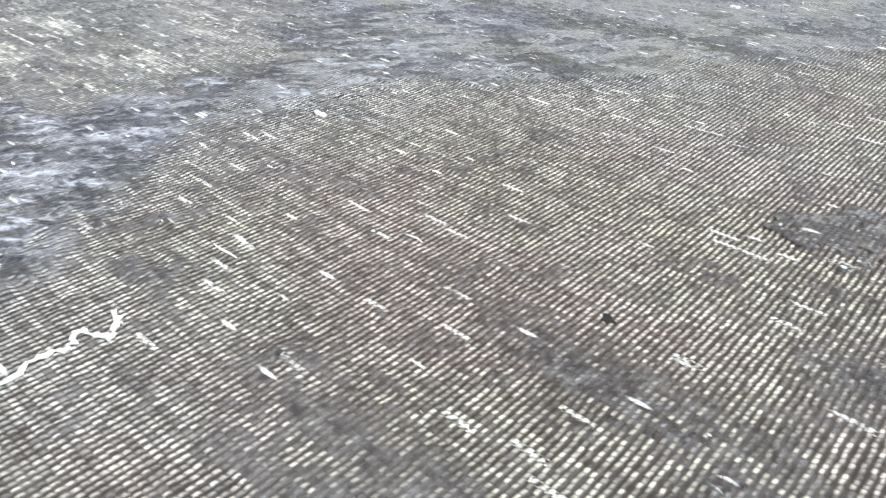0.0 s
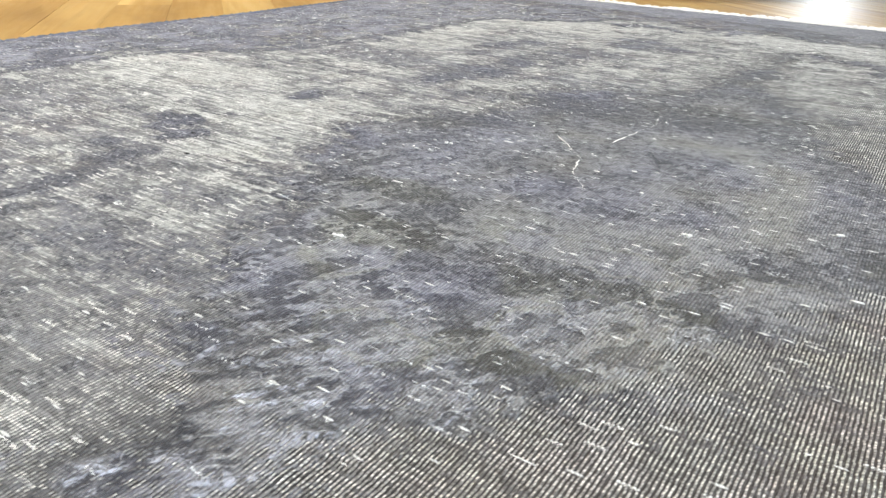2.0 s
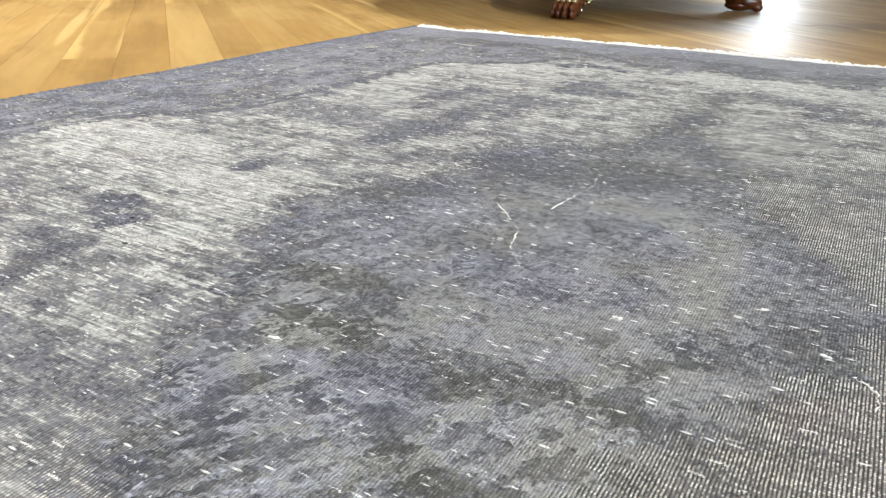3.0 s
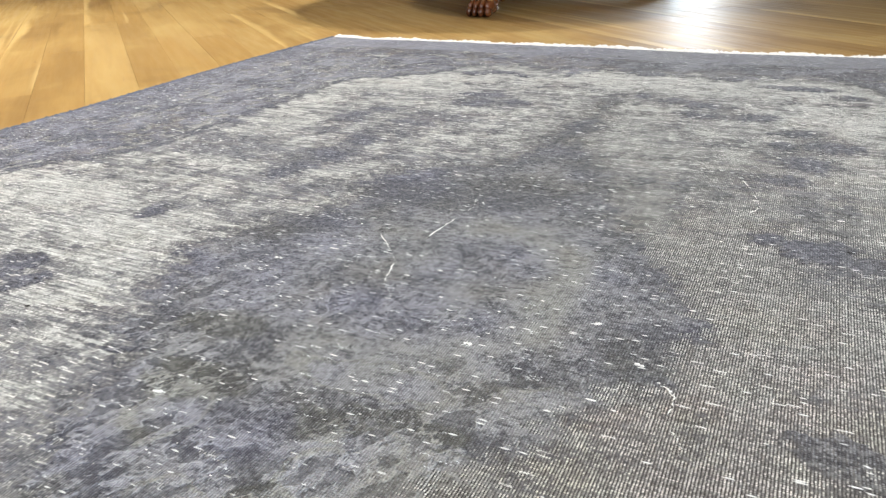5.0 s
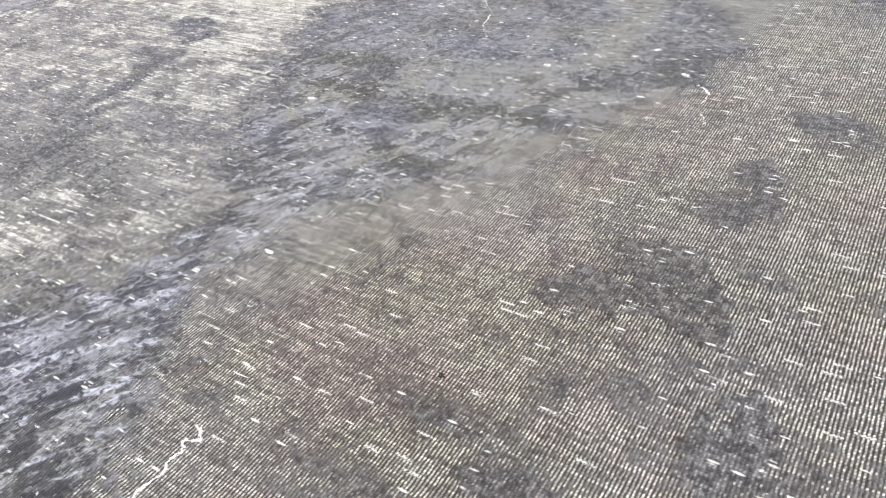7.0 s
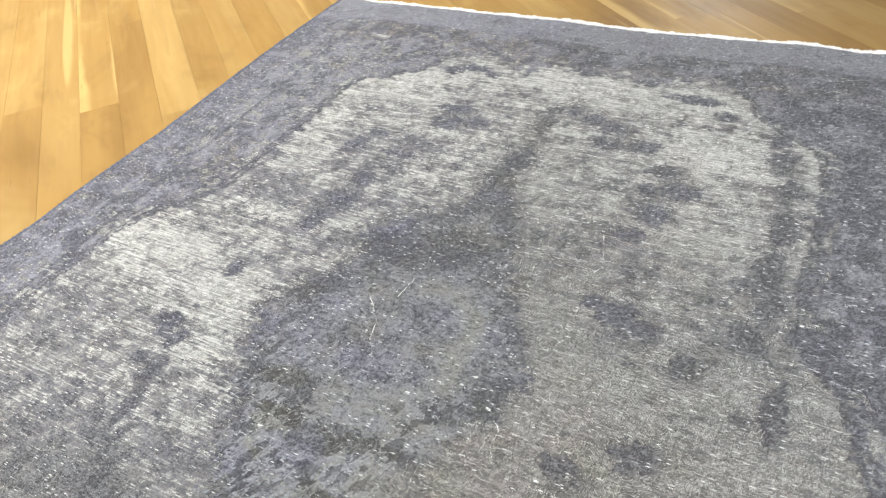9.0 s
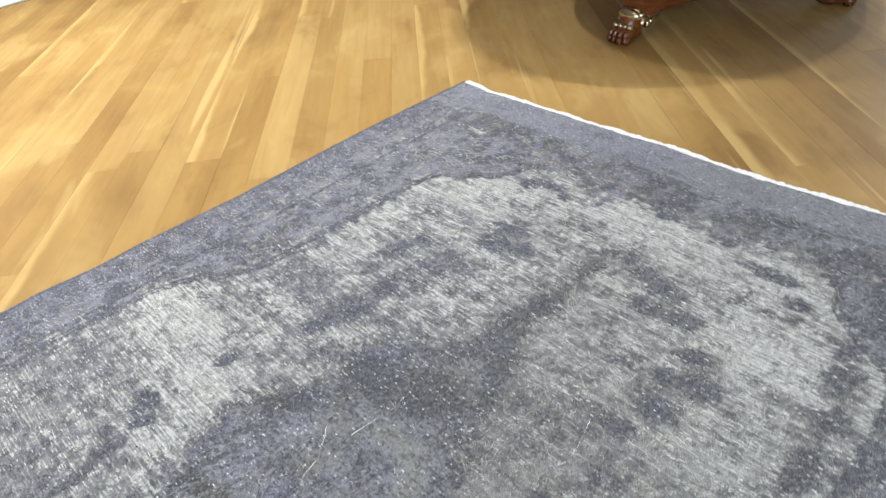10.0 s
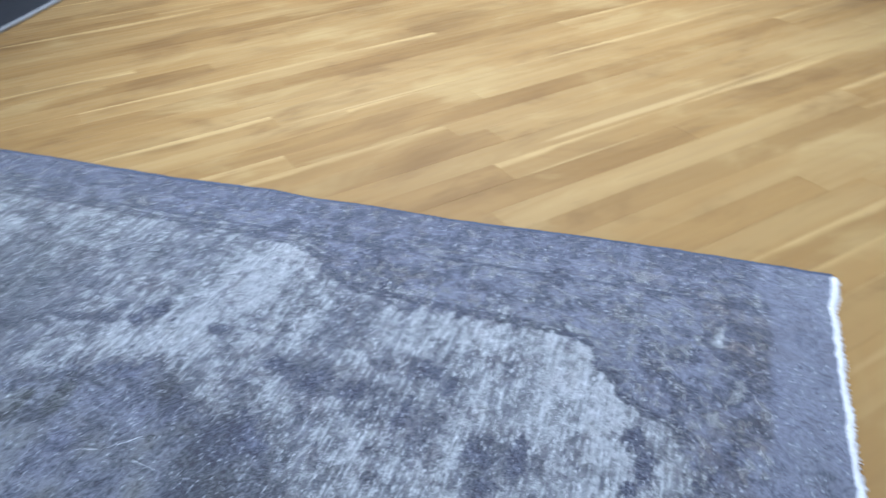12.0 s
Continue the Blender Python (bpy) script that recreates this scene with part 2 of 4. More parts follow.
def wood_floor_material(joined=False):
    M = Mat("oiled_oak")
    r = M.node("ShaderNodeNewGeometry").outputs["Random Per Island"] if joined else M.random()
    place = M.coord()
    if joined:
        turned = M.node("ShaderNodeVectorRotate", rotation_type="Z_AXIS")
        M.put(turned.inputs["Vector"], place)
        turned.inputs["Angle"].default_value = radians(-139.5)
        place = turned.outputs[0]
    x, y, z = M.split(place)
    shift = M.math("MULTIPLY", r, 40)
    px, py = M.math("ADD", x, shift), M.math("ADD", y, M.math("MULTIPLY", r, 7))
    vec = M.combine(px, py, shift)
    grain = M.noise(M.scaled(vec, (2.2, 48, 1)), 1.0, 4, 0.6, 0.8)
    broad = M.noise(M.scaled(vec, (1.3, 8, 1)), 1.0, 3, 0.5, 0.8)
    fine = M.noise(M.scaled(vec, (12, 420, 1)), 1.0, 2)
    # oil and wear lie in clouds over several boards
    over = M.node("ShaderNodeVectorRotate", rotation_type="Z_AXIS")
    M.put(over.inputs["Vector"], M.node("ShaderNodeNewGeometry").outputs["Position"])
    over.inputs["Angle"].default_value = radians(-139.5)
    cloud = M.noise(M.scaled(over.outputs[0], (2.2, 5.0, 1)), 1.0, 4, 0.62, 0.5)
    tone = M.mix(M.smooth(r, 0.0, 1.0), (0.292, 0.168, 0.050), (0.440, 0.286, 0.102))
    col = M.mix(M.smooth(broad, 0.35, 0.7), tone, (0.375, 0.225, 0.070))
    col = M.mix(M.math("MULTIPLY", M.smooth(cloud, 0.50, 0.68), 0.62), col, (0.205, 0.112, 0.034))
    col = M.mix(M.math("MULTIPLY", M.smooth(cloud, 0.47, 0.32), 0.60), col, (0.50, 0.345, 0.130))
    col = M.mix(M.math("MULTIPLY", M.smooth(grain, 0.48, 0.78), 0.22), col, (0.27, 0.163, 0.066))
    sap = M.noise(M.scaled(vec, (0.65, 21, 1)), 1.0, 2, 0.5, 0.3)
    col = M.mix(M.math("MULTIPLY", M.smooth(sap, 0.69, 0.75), 0.52), col, (0.64, 0.455, 0.19))
    if not joined:
        # sapwood along one edge of some boards
        edge = M.math("ADD", y, M.math("MULTIPLY", M.math("SUBTRACT", M.noise(M.scaled(vec, (2.4, 6, 1)), 1.0, 3, 0.55), 0.5), 0.075))
        has_sap = M.math("GREATER_THAN", M.math("FRACT", M.math("MULTIPLY", r, 13.7)), 0.74)
        sap_edge = M.math("MULTIPLY", M.smooth(edge, 0.016, 0.034), has_sap)
        col = M.mix(M.math("MULTIPLY", sap_edge, M.smooth(cloud, 0.30, 0.60, 0.20, 0.75)), col, (0.60, 0.415, 0.16))
    fleck = M.noise(M.scaled(vec, (9, 130, 1)), 1.0, 1.0)
    col = M.mix(M.math("MULTIPLY", M.smooth(fleck, 0.74, 0.78), 0.35), col, (0.20, 0.11, 0.05))
    col = M.mix(M.math("MULTIPLY", fine, 0.12), col, (0.22, 0.13, 0.06))
    M.bump(M.math("ADD", grain, fine), 0.12, 0.0006)
    rough = M.smooth(M.noise(M.coord("Generated"), 5, 3), 0.3, 0.7, 0.40, 0.54)
    return M.done(col, rough, Specular_IOR_Level=0.28)


def plain_material(name, colour, rough, vary=0.15, scale=30, bump=0.15, dist=0.001, **more):
    M = Mat(name)
    c = M.coord()
    n = M.noise(c, scale, 4, 0.6)
    n2 = M.noise(c, scale * 9, 2)
    f = M.math("ADD", M.math("MULTIPLY", n, 0.7), M.math("MULTIPLY", n2, 0.3))
    dark = tuple(k * (1 - vary) for k in colour)
    lite = tuple(min(1, k * (1 + vary)) for k in colour)
    col = M.mix(M.smooth(f, 0.3, 0.7), dark, lite)
    if bump:
        M.bump(f, bump, dist)
    return M.done(col, rough, **more)


def mahogany_material():
    M = Mat("polished_mahogany")
    c = M.coord()
    g = M.noise(M.scaled(c, (14, 14, 90)), 1.0, 4, 0.6, 0.8)
    b = M.noise(c, 9, 3)
    col = M.mix(M.smooth(g, 0.35, 0.7), (0.075, 0.016, 0.005), (0.185, 0.052, 0.015))
    col = M.mix(M.math("MULTIPLY", M.smooth(b, 0.4, 0.75), 0.5), col, (0.22, 0.070, 0.020))
    M.bump(g, 0.05, 0.0005)
    return M.done(col, M.smooth(b, 0.3, 0.7, 0.14, 0.26), Coat_Weight=0.5, Coat_Roughness=0.1)


def patchwork_material():
    """Pale wool pieced from slightly different whites."""
    M = Mat("pale_patchwork_wool")
    c = M.coord()
    x, y, z = M.split(c)
    cell = M.node("ShaderNodeTexWhiteNoise", noise_dimensions="2D")
    M.put(cell.inputs["Vector"], M.combine(M.math("FLOOR", M.math("DIVIDE", x, 0.17)), M.math("FLOOR", M.math("DIVIDE", y, 0.24))))
    n = M.noise(c, 22, 4, 0.6)
    f = M.math("ADD", M.math("MULTIPLY", cell.outputs["Value"], 0.6), M.math("MULTIPLY", n, 0.5))
    col = M.mix(M.smooth(f, 0.15, 0.95), (0.50, 0.53, 0.54), (0.66, 0.675, 0.665))
    M.bump(M.noise(c, 240, 2), 0.4, 0.002)
    return M.done(col, 0.95, Sheen_Weight=0.1)


MAT_RUG = rug_material()
MAT_WOOD, MAT_WOOD_FAR = wood_floor_material(), wood_floor_material(True)
MAT_FRINGE = plain_material("cream_cotton", (0.84, 0.81, 0.77), 0.9, 0.14, 160, 0.6, 0.002)
MAT_SELVEDGE = plain_material("navy_wool_binding", (0.10, 0.11, 0.15), 0.9, 0.45, 190, 0.7, 0.002)
MAT_THREAD = plain_material("white_cotton_thread", (0.88, 0.87, 0.84), 0.9, 0.06, 300, 0.4, 0.0005)
MAT_HOLE = plain_material("dark_burnt_wool", (0.025, 0.024, 0.024), 0.95, 0.3, 300, 0.5, 0.001)
MAT_MAHOGANY = mahogany_material()
MAT_BRASS = plain_material("aged_brass", (0.72, 0.60, 0.38), 0.24, 0.25, 120, 0.15, 0.0005, Metallic=1.0)
MAT_SUBFLOOR = plain_material("dark_joint", (0.05, 0.03, 0.018), 0.9)
MAT_PLASTER = plain_material("grey_plaster", (0.42, 0.41, 0.40), 0.9, 0.05, 6, 0.1, 0.002)
MAT_PALE_RUG = patchwork_material()
MAT_PALE_LINE = plain_material("grey_stitching", (0.36, 0.38, 0.36), 0.95)
MAT_DARK_RUG = plain_material("charcoal_wool", (0.032, 0.032, 0.034), 0.95, 0.2, 60, 0.6, 0.002)
MAT_BINDING = plain_material("grey_binding", (0.34, 0.34, 0.33), 0.8, 0.1, 60, 0.4, 0.001)
MAT_FRAME = plain_material("white_lacquer", (0.75, 0.75, 0.73), 0.4, 0.04)


def glass_material():
    M = Mat("window_glass")
    return M.done((0.96, 0.98, 0.98), 0.0, Transmission_Weight=1.0, IOR=1.45)


MAT_GLASS = glass_material()


def mesh_object(name, bm, material, parent=None, label="", smooth=False):
    me = bpy.data.meshes.new(name)
    bm.to_mesh(me)
    bm.free()
    me.materials.append(material)
    if smooth:
        me.polygons.foreach_set("use_smooth", [True] * len(me.polygons))
    ob = new(name, me)
    if parent:
        ob.parent = parent
    if label:
        tagged(ob, label)
    return ob


def part(name, bm, material, parent, label="", smooth=False):
    return mesh_object(name, bm, material, parent, label, smooth)


def thing(name, at=(0, 0, 0), label="", category="", group="", kind="", turn=0):
    ob = new(name)
    ob.empty_display_size = 0.1
    ob.matrix_world = pose(*at, 0, 0, turn)
    return tagged(ob, label, category, group, kind)


def add_box(bm, lo, hi, bevel=0.0, m=None):
    r = bmesh.ops.create_cube(bm, size=1)
    vs = r["verts"]
    for v in vs:
        v.co = Vector([lo[i] + (v.co[i] + 0.5) * (hi[i] - lo[i]) for i in range(3)])
    if bevel:
        es = list({e for v in vs for e in v.link_edges})
        out = bmesh.ops.bevel(bm, geom=es, offset=bevel, segments=2, affect="EDGES")
        vs = list({v for v in out["verts"]} | {v for v in vs if v.is_valid})
    if m is not None:
        bmesh.ops.transform(bm, matrix=m, verts=[v for v in vs if v.is_valid])
    return bm


def add_ball(bm, centre, size, seg=12, ring=8, m=None):
    mm = Matrix.Translation(centre) @ Matrix.Diagonal((*size, 1))
    if m is not None:
        mm = m @ mm
    bmesh.ops.create_uvsphere(bm, u_segments=seg, v_segments=ring, radius=1, matrix=mm)
    return bm


def add_lathe(bm, profile, seg=48, flute=0, depth=0.0, z0=0, z1=0):
    """Turns (radius, height) pairs round z; flutes cut into the stretch from z0 to z1."""
    rings = []
    for r, z in profile:
        ring = []
        for k in range(seg):
            a = 2 * math.pi * k / seg
            rr = r
            if flute and z0 <= z <= z1:
                rr = r * (1 - depth * (0.5 + 0.5 * math.cos(flute * a)))
            ring.append(bm.verts.new((rr * math.cos(a), rr * math.sin(a), z)))
        rings.append(ring)
    for a, b in zip(rings, rings[1:]):
        for k in range(seg):
            bm.faces.new((a[k], a[(k + 1) % seg], b[(k + 1) % seg], b[k]))
    bm.faces.new(list(reversed(rings[0])))
    bm.faces.new(rings[-1])
    return bm


def add_tube(bm, pts, radius, seg=6, taper=None):
    pts = [Vector(p) for p in pts]
    rings = []
    for i, p in enumerate(pts):
        d = (pts[min(i + 1, len(pts) - 1)] - pts[max(i - 1, 0)]).normalized()
        side = d.cross(Vector((0, 0, 1)))
        side = side.normalized() if side.length > 1e-4 else Vector((1, 0, 0))
        up = side.cross(d)
        r = radius * (taper(i / max(1, len(pts) - 1)) if taper else 1)
        rings.append([bm.verts.new(p + r * (math.cos(2 * math.pi * k / seg) * side + math.sin(2 * math.pi * k / seg) * up)) for k in range(seg)])
    for a, b in zip(rings, rings[1:]):
        for k in range(seg):
            bm.faces.new((a[k], a[(k + 1) % seg], b[(k + 1) % seg], b[k]))
    bm.faces.new(list(reversed(rings[0])))
    bm.faces.new(rings[-1])
    return bm


def bend(pts, steps=8):
    """A smooth line through the given points."""
    pts = [Vector(p) for p in pts]
    out = []
    for i in range(len(pts) - 1):
        p0, p1, p2, p3 = pts[max(i - 1, 0)], pts[i], pts[i + 1], pts[min(i + 2, len(pts) - 1)]
        for k in range(steps):
            t = k / steps
            out.append(0.5 * ((2 * p1) + (p2 - p0) * t + (2 * p0 - 5 * p1 + 4 * p2 - p3) * t * t + (3 * p1 - p0 - 3 * p2 + p3) * t ** 3))
    return out + [pts[-1]]


# ---- room ----
X0, X1, Y0, Y1 = -4.6, 3.6, -4.4, 5.2


# walls and ceiling are out of view; their grey keeps bounced light low
def wall(name, lo, hi):
    bm = bmesh.new()
    add_box(bm, lo, hi)
    return tagged(mesh_object(name, bm, MAT_PLASTER), "unseen grey plastered wall closing the room, limits bounced light", "wall", kind="structure")


wall("wall_west", (X0 - 0.2, Y0 - 0.2, FLOOR_Z), (X0, Y1 + 0.2, CEILING_Z))
wall("wall_south", (X0, Y0 - 0.2, FLOOR_Z), (X1, Y0, CEILING_Z))


def wall_with_opening(name, axis, at, lo, hi, o0, o1, z0, z1):
    """A wall 0.2 m thick along x or y with one opening through it."""
    bm = bmesh.new()
    for a, b, c, d in ((lo, o0, FLOOR_Z, CEILING_Z), (o1, hi, FLOOR_Z, CEILING_Z), (o0, o1, z1, CEILING_Z), (o0, o1, FLOOR_Z, z0)):
        if d - c > 0.01:
            if axis == "x":
                add_box(bm, (a, at, c), (b, at + 0.2, d))
            else:
                add_box(bm, (at, a, c), (at + 0.2, b, d))
    return tagged(mesh_object(name, bm, MAT_PLASTER), "unseen grey plastered wall with a glazed opening, limits bounced light", "wall", kind="structure")


wall_with_opening("wall_north", "x", Y1, X0, X1, -0.10, 0.22, FLOOR_Z, 2.35)
wall_with_opening("wall_east", "y", X1, Y0, Y1, -3.8, -0.6, 0.4, 2.7)
bm = bmesh.new()
add_box(bm, (X0 - 0.2, Y0 - 0.2, CEILING_Z), (X1 + 0.2, Y1 + 0.2, CEILING_Z + 0.2))
tagged(mesh_object("ceiling", bm, MAT_PLASTER), "unseen plain grey ceiling closing the room, limits bounced light", "ceiling", kind="structure")


def window(name, axis, at, o0, o1, z0, z1):
    top = thing(name, label="white framed window with clear glass, out of view", category="window", kind="structure")
    w = 0.05

    def box(a, b, c, d, y0=0.06, y1=0.12):
        bm = bmesh.new()
        lo, hi = ((a, at + y0, c), (b, at + y1, d)) if axis == "x" else ((at + y0, a, c), (at + y1, b, d))
        return add_box(bm, lo, hi, 0.004)
    for a, b, c, d in ((o0, o0 + w, z0, z1), (o1 - w, o1, z0, z1), (o0 + w, o1 - w, z1 - w, z1), (o0 + w, o1 - w, z0, z0 + w)):
        part("window_frame", box(a, b, c, d), MAT_FRAME, top)
    glass = part("pane", box(o0 + w, o1 - w, z0 + w, z1 - w, 0.087, 0.093), MAT_GLASS, top, "clear glass")
    glass.visible_shadow = False
    return top


window("window_1", "x", Y1, -0.10, 0.22, FLOOR_Z, 2.35)
# unseen east window, added to go with the cool fill lamp
window("added_window", "y", X1, -3.8, -0.6, 0.4, 2.7)


# ---- the large rug ----
RUG_W, RUG_L, AXIS = 1.46, 3.4, 0.73


def rug_xy(u, v):
    """Rug coordinates, from the side binding and from the fringed end, to the floor's."""
    return u, -v


def value_noise(u, v, scale, seed, octaves=4, stretch=(1, 1)):
    """Smooth noise in 0..1 on arrays."""
    rng = np.random.RandomState(seed)
    table = rng.rand(256, 256)
    total, amp, norm = 0, 1.0, 0
    for o in range(octaves):
        a, b = u * scale * stretch[0] * 2 ** o + 17.3 * o, v * scale * stretch[1] * 2 ** o + 9.1 * o
        i, j = np.floor(a).astype(int), np.floor(b).astype(int)
        f, g = a - i, b - j
        f, g = f * f * (3 - 2 * f), g * g * (3 - 2 * g)
        n = (table[i % 256, j % 256] * (1 - f) + table[(i + 1) % 256, j % 256] * f) * (1 - g) + \
            (table[i % 256, (j + 1) % 256] * (1 - f) + table[(i + 1) % 256, (j + 1) % 256] * f) * g
        total, norm, amp = total + n * amp, norm + amp, amp * 0.55
    return total / norm


def step(lo, hi, x):
    t = np.clip((x - lo) / (hi - lo), 0, 1)
    return t * t * (3 - 2 * t)


# sides of the medallion, by the distance from the fringe
MED_V = (0.36, 0.40, 0.47, 0.54, 0.62, 0.69, 0.73, 0.76, 0.80, 0.83, 0.87, 0.90, 0.955, 0.99, 1.02, 1.06, 1.09, 1.13, 1.18, 1.21, 1.24, 1.262, 1.285, 1.326, 1.363, 1.395, 1.43, 1.48, 1.56, 1.70)
MED_L = (0.72, 0.705, 0.70, 0.692, 0.69, 0.70, 0.655, 0.60, 0.578, 0.573, 0.578, 0.568, 0.535, 0.505, 0.51, 0.535, 0.548, 0.572, 0.598, 0.61, 0.632, 0.65, 0.663, 0.689, 0.698, 0.704, 0.660, 0.62, 0.56, 0.50)
MED_R = (0.722, 0.735, 0.742, 0.746, 0.735, 0.765, 0.80, 0.825, 0.84, 0.85, 0.866, 0.88, 0.91, 0.93, 0.918, 0.908, 0.88, 0.86, 0.845, 0.842, 0.82, 0.79, 0.768, 0.765, 0.742, 0.752, 0.785, 0.800, 0.84, 0.92)
# half width of the scalloped field
FIELD_V = (0.195, 0.205, 0.22, 0.25, 0.28, 0.32, 0.345, 0.37, 0.42, 0.55, 0.68, 0.80, 0.84, 0.87, 0.92, 0.98, 1.07, 1.7)
FIELD_W = (0.285, 0.295, 0.305, 0.318, 0.328, 0.355, 0.40, 0.445, 0.46, 0.465, 0.465, 0.470, 0.50, 0.525, 0.555, 0.57, 0.575, 0.58)
# flowers and leaves still standing in the worn field: place across and along, radii
FAR_SPRAYS = ((0.76, 0.365, 0.020, 0.018), (0.80, 0.385, 0.032, 0.022), (0.845, 0.405, 0.030, 0.024), (0.835, 0.452, 0.030, 0.018), (0.905, 0.447, 0.032, 0.022), (0.96, 0.505, 0.030, 0.026), (0.99, 0.55, 0.032, 0.030),
              (0.945, 0.56, 0.020, 0.016), (0.972, 0.62, 0.034, 0.028), (0.945, 0.675, 0.034, 0.018), (0.535, 0.425, 0.040, 0.014), (0.547, 0.473, 0.040, 0.024), (0.60, 0.455, 0.030, 0.018), (0.415, 0.595, 0.028, 0.028), (0.43, 0.548, 0.024, 0.018),
              (0.505, 0.60, 0.034, 0.011), (0.484, 0.682, 0.026, 0.026), (0.483, 0.753, 0.034, 0.028), (0.465, 0.815, 0.018, 0.036), (0.425, 0.955, 0.018, 0.026))
NEAR_SPRAYS = ((0.988, 0.845, 0.034, 0.026), (1.025, 0.857, 0.024, 0.018), (0.95, 0.83, 0.018, 0.016), (1.086, 0.90, 0.024, 0.024), (1.068, 1.045, 0.030, 0.022), (0.995, 1.09, 0.020, 0.014), (0.976, 1.165, 0.012, 0.014), (0.98, 1.19, 0.017, 0.014), (0.968, 1.203, 0.014, 0.011),
               (0.945, 1.412, 0.020, 0.012), (1.01, 1.357, 0.018, 0.018), (1.145, 0.83, 0.024, 0.030), (1.195, 0.93, 0.014, 0.050))
BLUE_SPRAY = ((0.405, 1.085, 0.022, 0.022), (0.440, 1.105, 0.016, 0.020), (0.415, 1.155, 0.014, 0.014), (0.452, 1.165, 0.016, 0.022), (0.466, 1.225, 0.009, 0.030), (0.492, 1.275, 0.008, 0.030), (0.514, 1.325, 0.008, 0.034))
ROSETTES = ((0.927, 1.297, 0.013, 0.013), (0.946, 1.256, 0.014, 0.013), (0.957, 1.268, 0.017, 0.015), (0.974, 1.284, 0.015, 0.016), (0.950, 1.294, 0.017, 0.012), (0.980, 1.302, 0.014, 0.009))
FAINT = ((0.967, 1.195, 0.026, 0.022), (1.013, 1.105, 0.036, 0.026), (1.012, 1.316, 0.028, 0.012), (0.985, 1.327, 0.022, 0.012), (0.942, 1.366, 0.014, 0.016), (0.968, 1.352, 0.016, 0.012), (0.91, 1.395, 0.045, 0.016), (1.04, 1.37, 0.030, 0.022), (1.0, 0.89, 0.05, 0.03), (1.03, 1.415, 0.03, 0.012), (0.90, 1.45, 0.05, 0.02))
# vine inside the scalloped edge
VINE = ((1.105, 0.36, 0.020, 0.022), (1.125, 0.42, 0.018, 0.034), (1.145, 0.50, 0.014, 0.036), (1.15, 0.59, 0.018, 0.040), (1.148, 0.69, 0.020, 0.045), (1.160, 0.76, 0.014, 0.034), (0.955, 0.265, 0.048, 0.016), (1.02, 0.312, 0.020, 0.018), (0.502, 0.262, 0.046, 0.017), (0.455, 0.282, 0.022, 0.014), (0.545, 0.280, 0.018, 0.014))
# where the field is worn paler (+) or less (-): place, radii, amount
PALE = ((0.33, 0.58, 0.08, 0.09, 0.22), (0.28, 0.95, 0.11, 0.07, 0.42), (0.45, 1.01, 0.08, 0.05, 0.40), (0.40, 0.36, 0.12, 0.06, 0.40), (0.74, 0.27, 0.24, 0.06, 0.42), (0.62, 0.56, 0.06, 0.05, 0.12), (1.02, 0.42, 0.08, 0.06, 0.24), (1.075, 0.63, 0.05, 0.10, 0.20),
        (0.80, 0.60, 0.06, 0.07, 0.10), (0.93, 0.92, 0.06, 0.08, 0.22), (1.02, 0.97, 0.10, 0.06, 0.16), (0.54, 1.12, 0.04, 0.06, 0.20), (0.34, 0.755, 0.10, 0.045, -0.26), (0.24, 1.13, 0.08, 0.05, -0.26), (0.48, 1.36, 0.18, 0.09, -0.16))
# inside the medallion: pale flowers, dark leaves, blue patches
MED_PALE = ((0.792, 1.200, 0.030, 0.022), (0.785, 1.175, 0.020, 0.014), (0.828, 1.166, 0.015, 0.010), (0.72, 1.245, 0.024, 0.016), (0.665, 1.19, 0.016, 0.022), (0.86, 1.10, 0.022, 0.010), (0.75, 1.12, 0.05, 0.012))
MED_DARK = ((0.748, 1.166, 0.017, 0.015), (0.795, 1.146, 0.045, 0.009), (0.762, 1.226, 0.022, 0.010), (0.835, 1.188, 0.022, 0.007), (0.66, 1.16, 0.03, 0.016), (0.63, 1.10, 0.03, 0.016), (0.89, 1.03, 0.022, 0.030), (0.66, 0.83, 0.08, 0.03), (0.72, 0.79, 0.05, 0.03), (0.57, 0.93, 0.03, 0.05))
MED_BLUE = ((0.705, 1.20, 0.030, 0.030), (0.775, 0.945, 0.028, 0.024), (0.70, 1.05, 0.070, 0.030), (0.62, 1.00, 0.030, 0.060), (0.54, 1.02, 0.03, 0.04), (0.60, 0.80, 0.04, 0.04), (0.66, 1.27, 0.04, 0.04), (0.70, 1.42, 0.06, 0.08))


def reach_of(places, u, v):
    """1 in the middle of each place, falling to 0 at its rim and below 0 outside."""
    r = np.full(u.shape, -9.0)
    for cu, cv, ru, rv in places:
        r = np.maximum(r, 1 - np.sqrt(((u - cu) / ru) ** 2 + ((v - cv) / rv) ** 2))
    return r


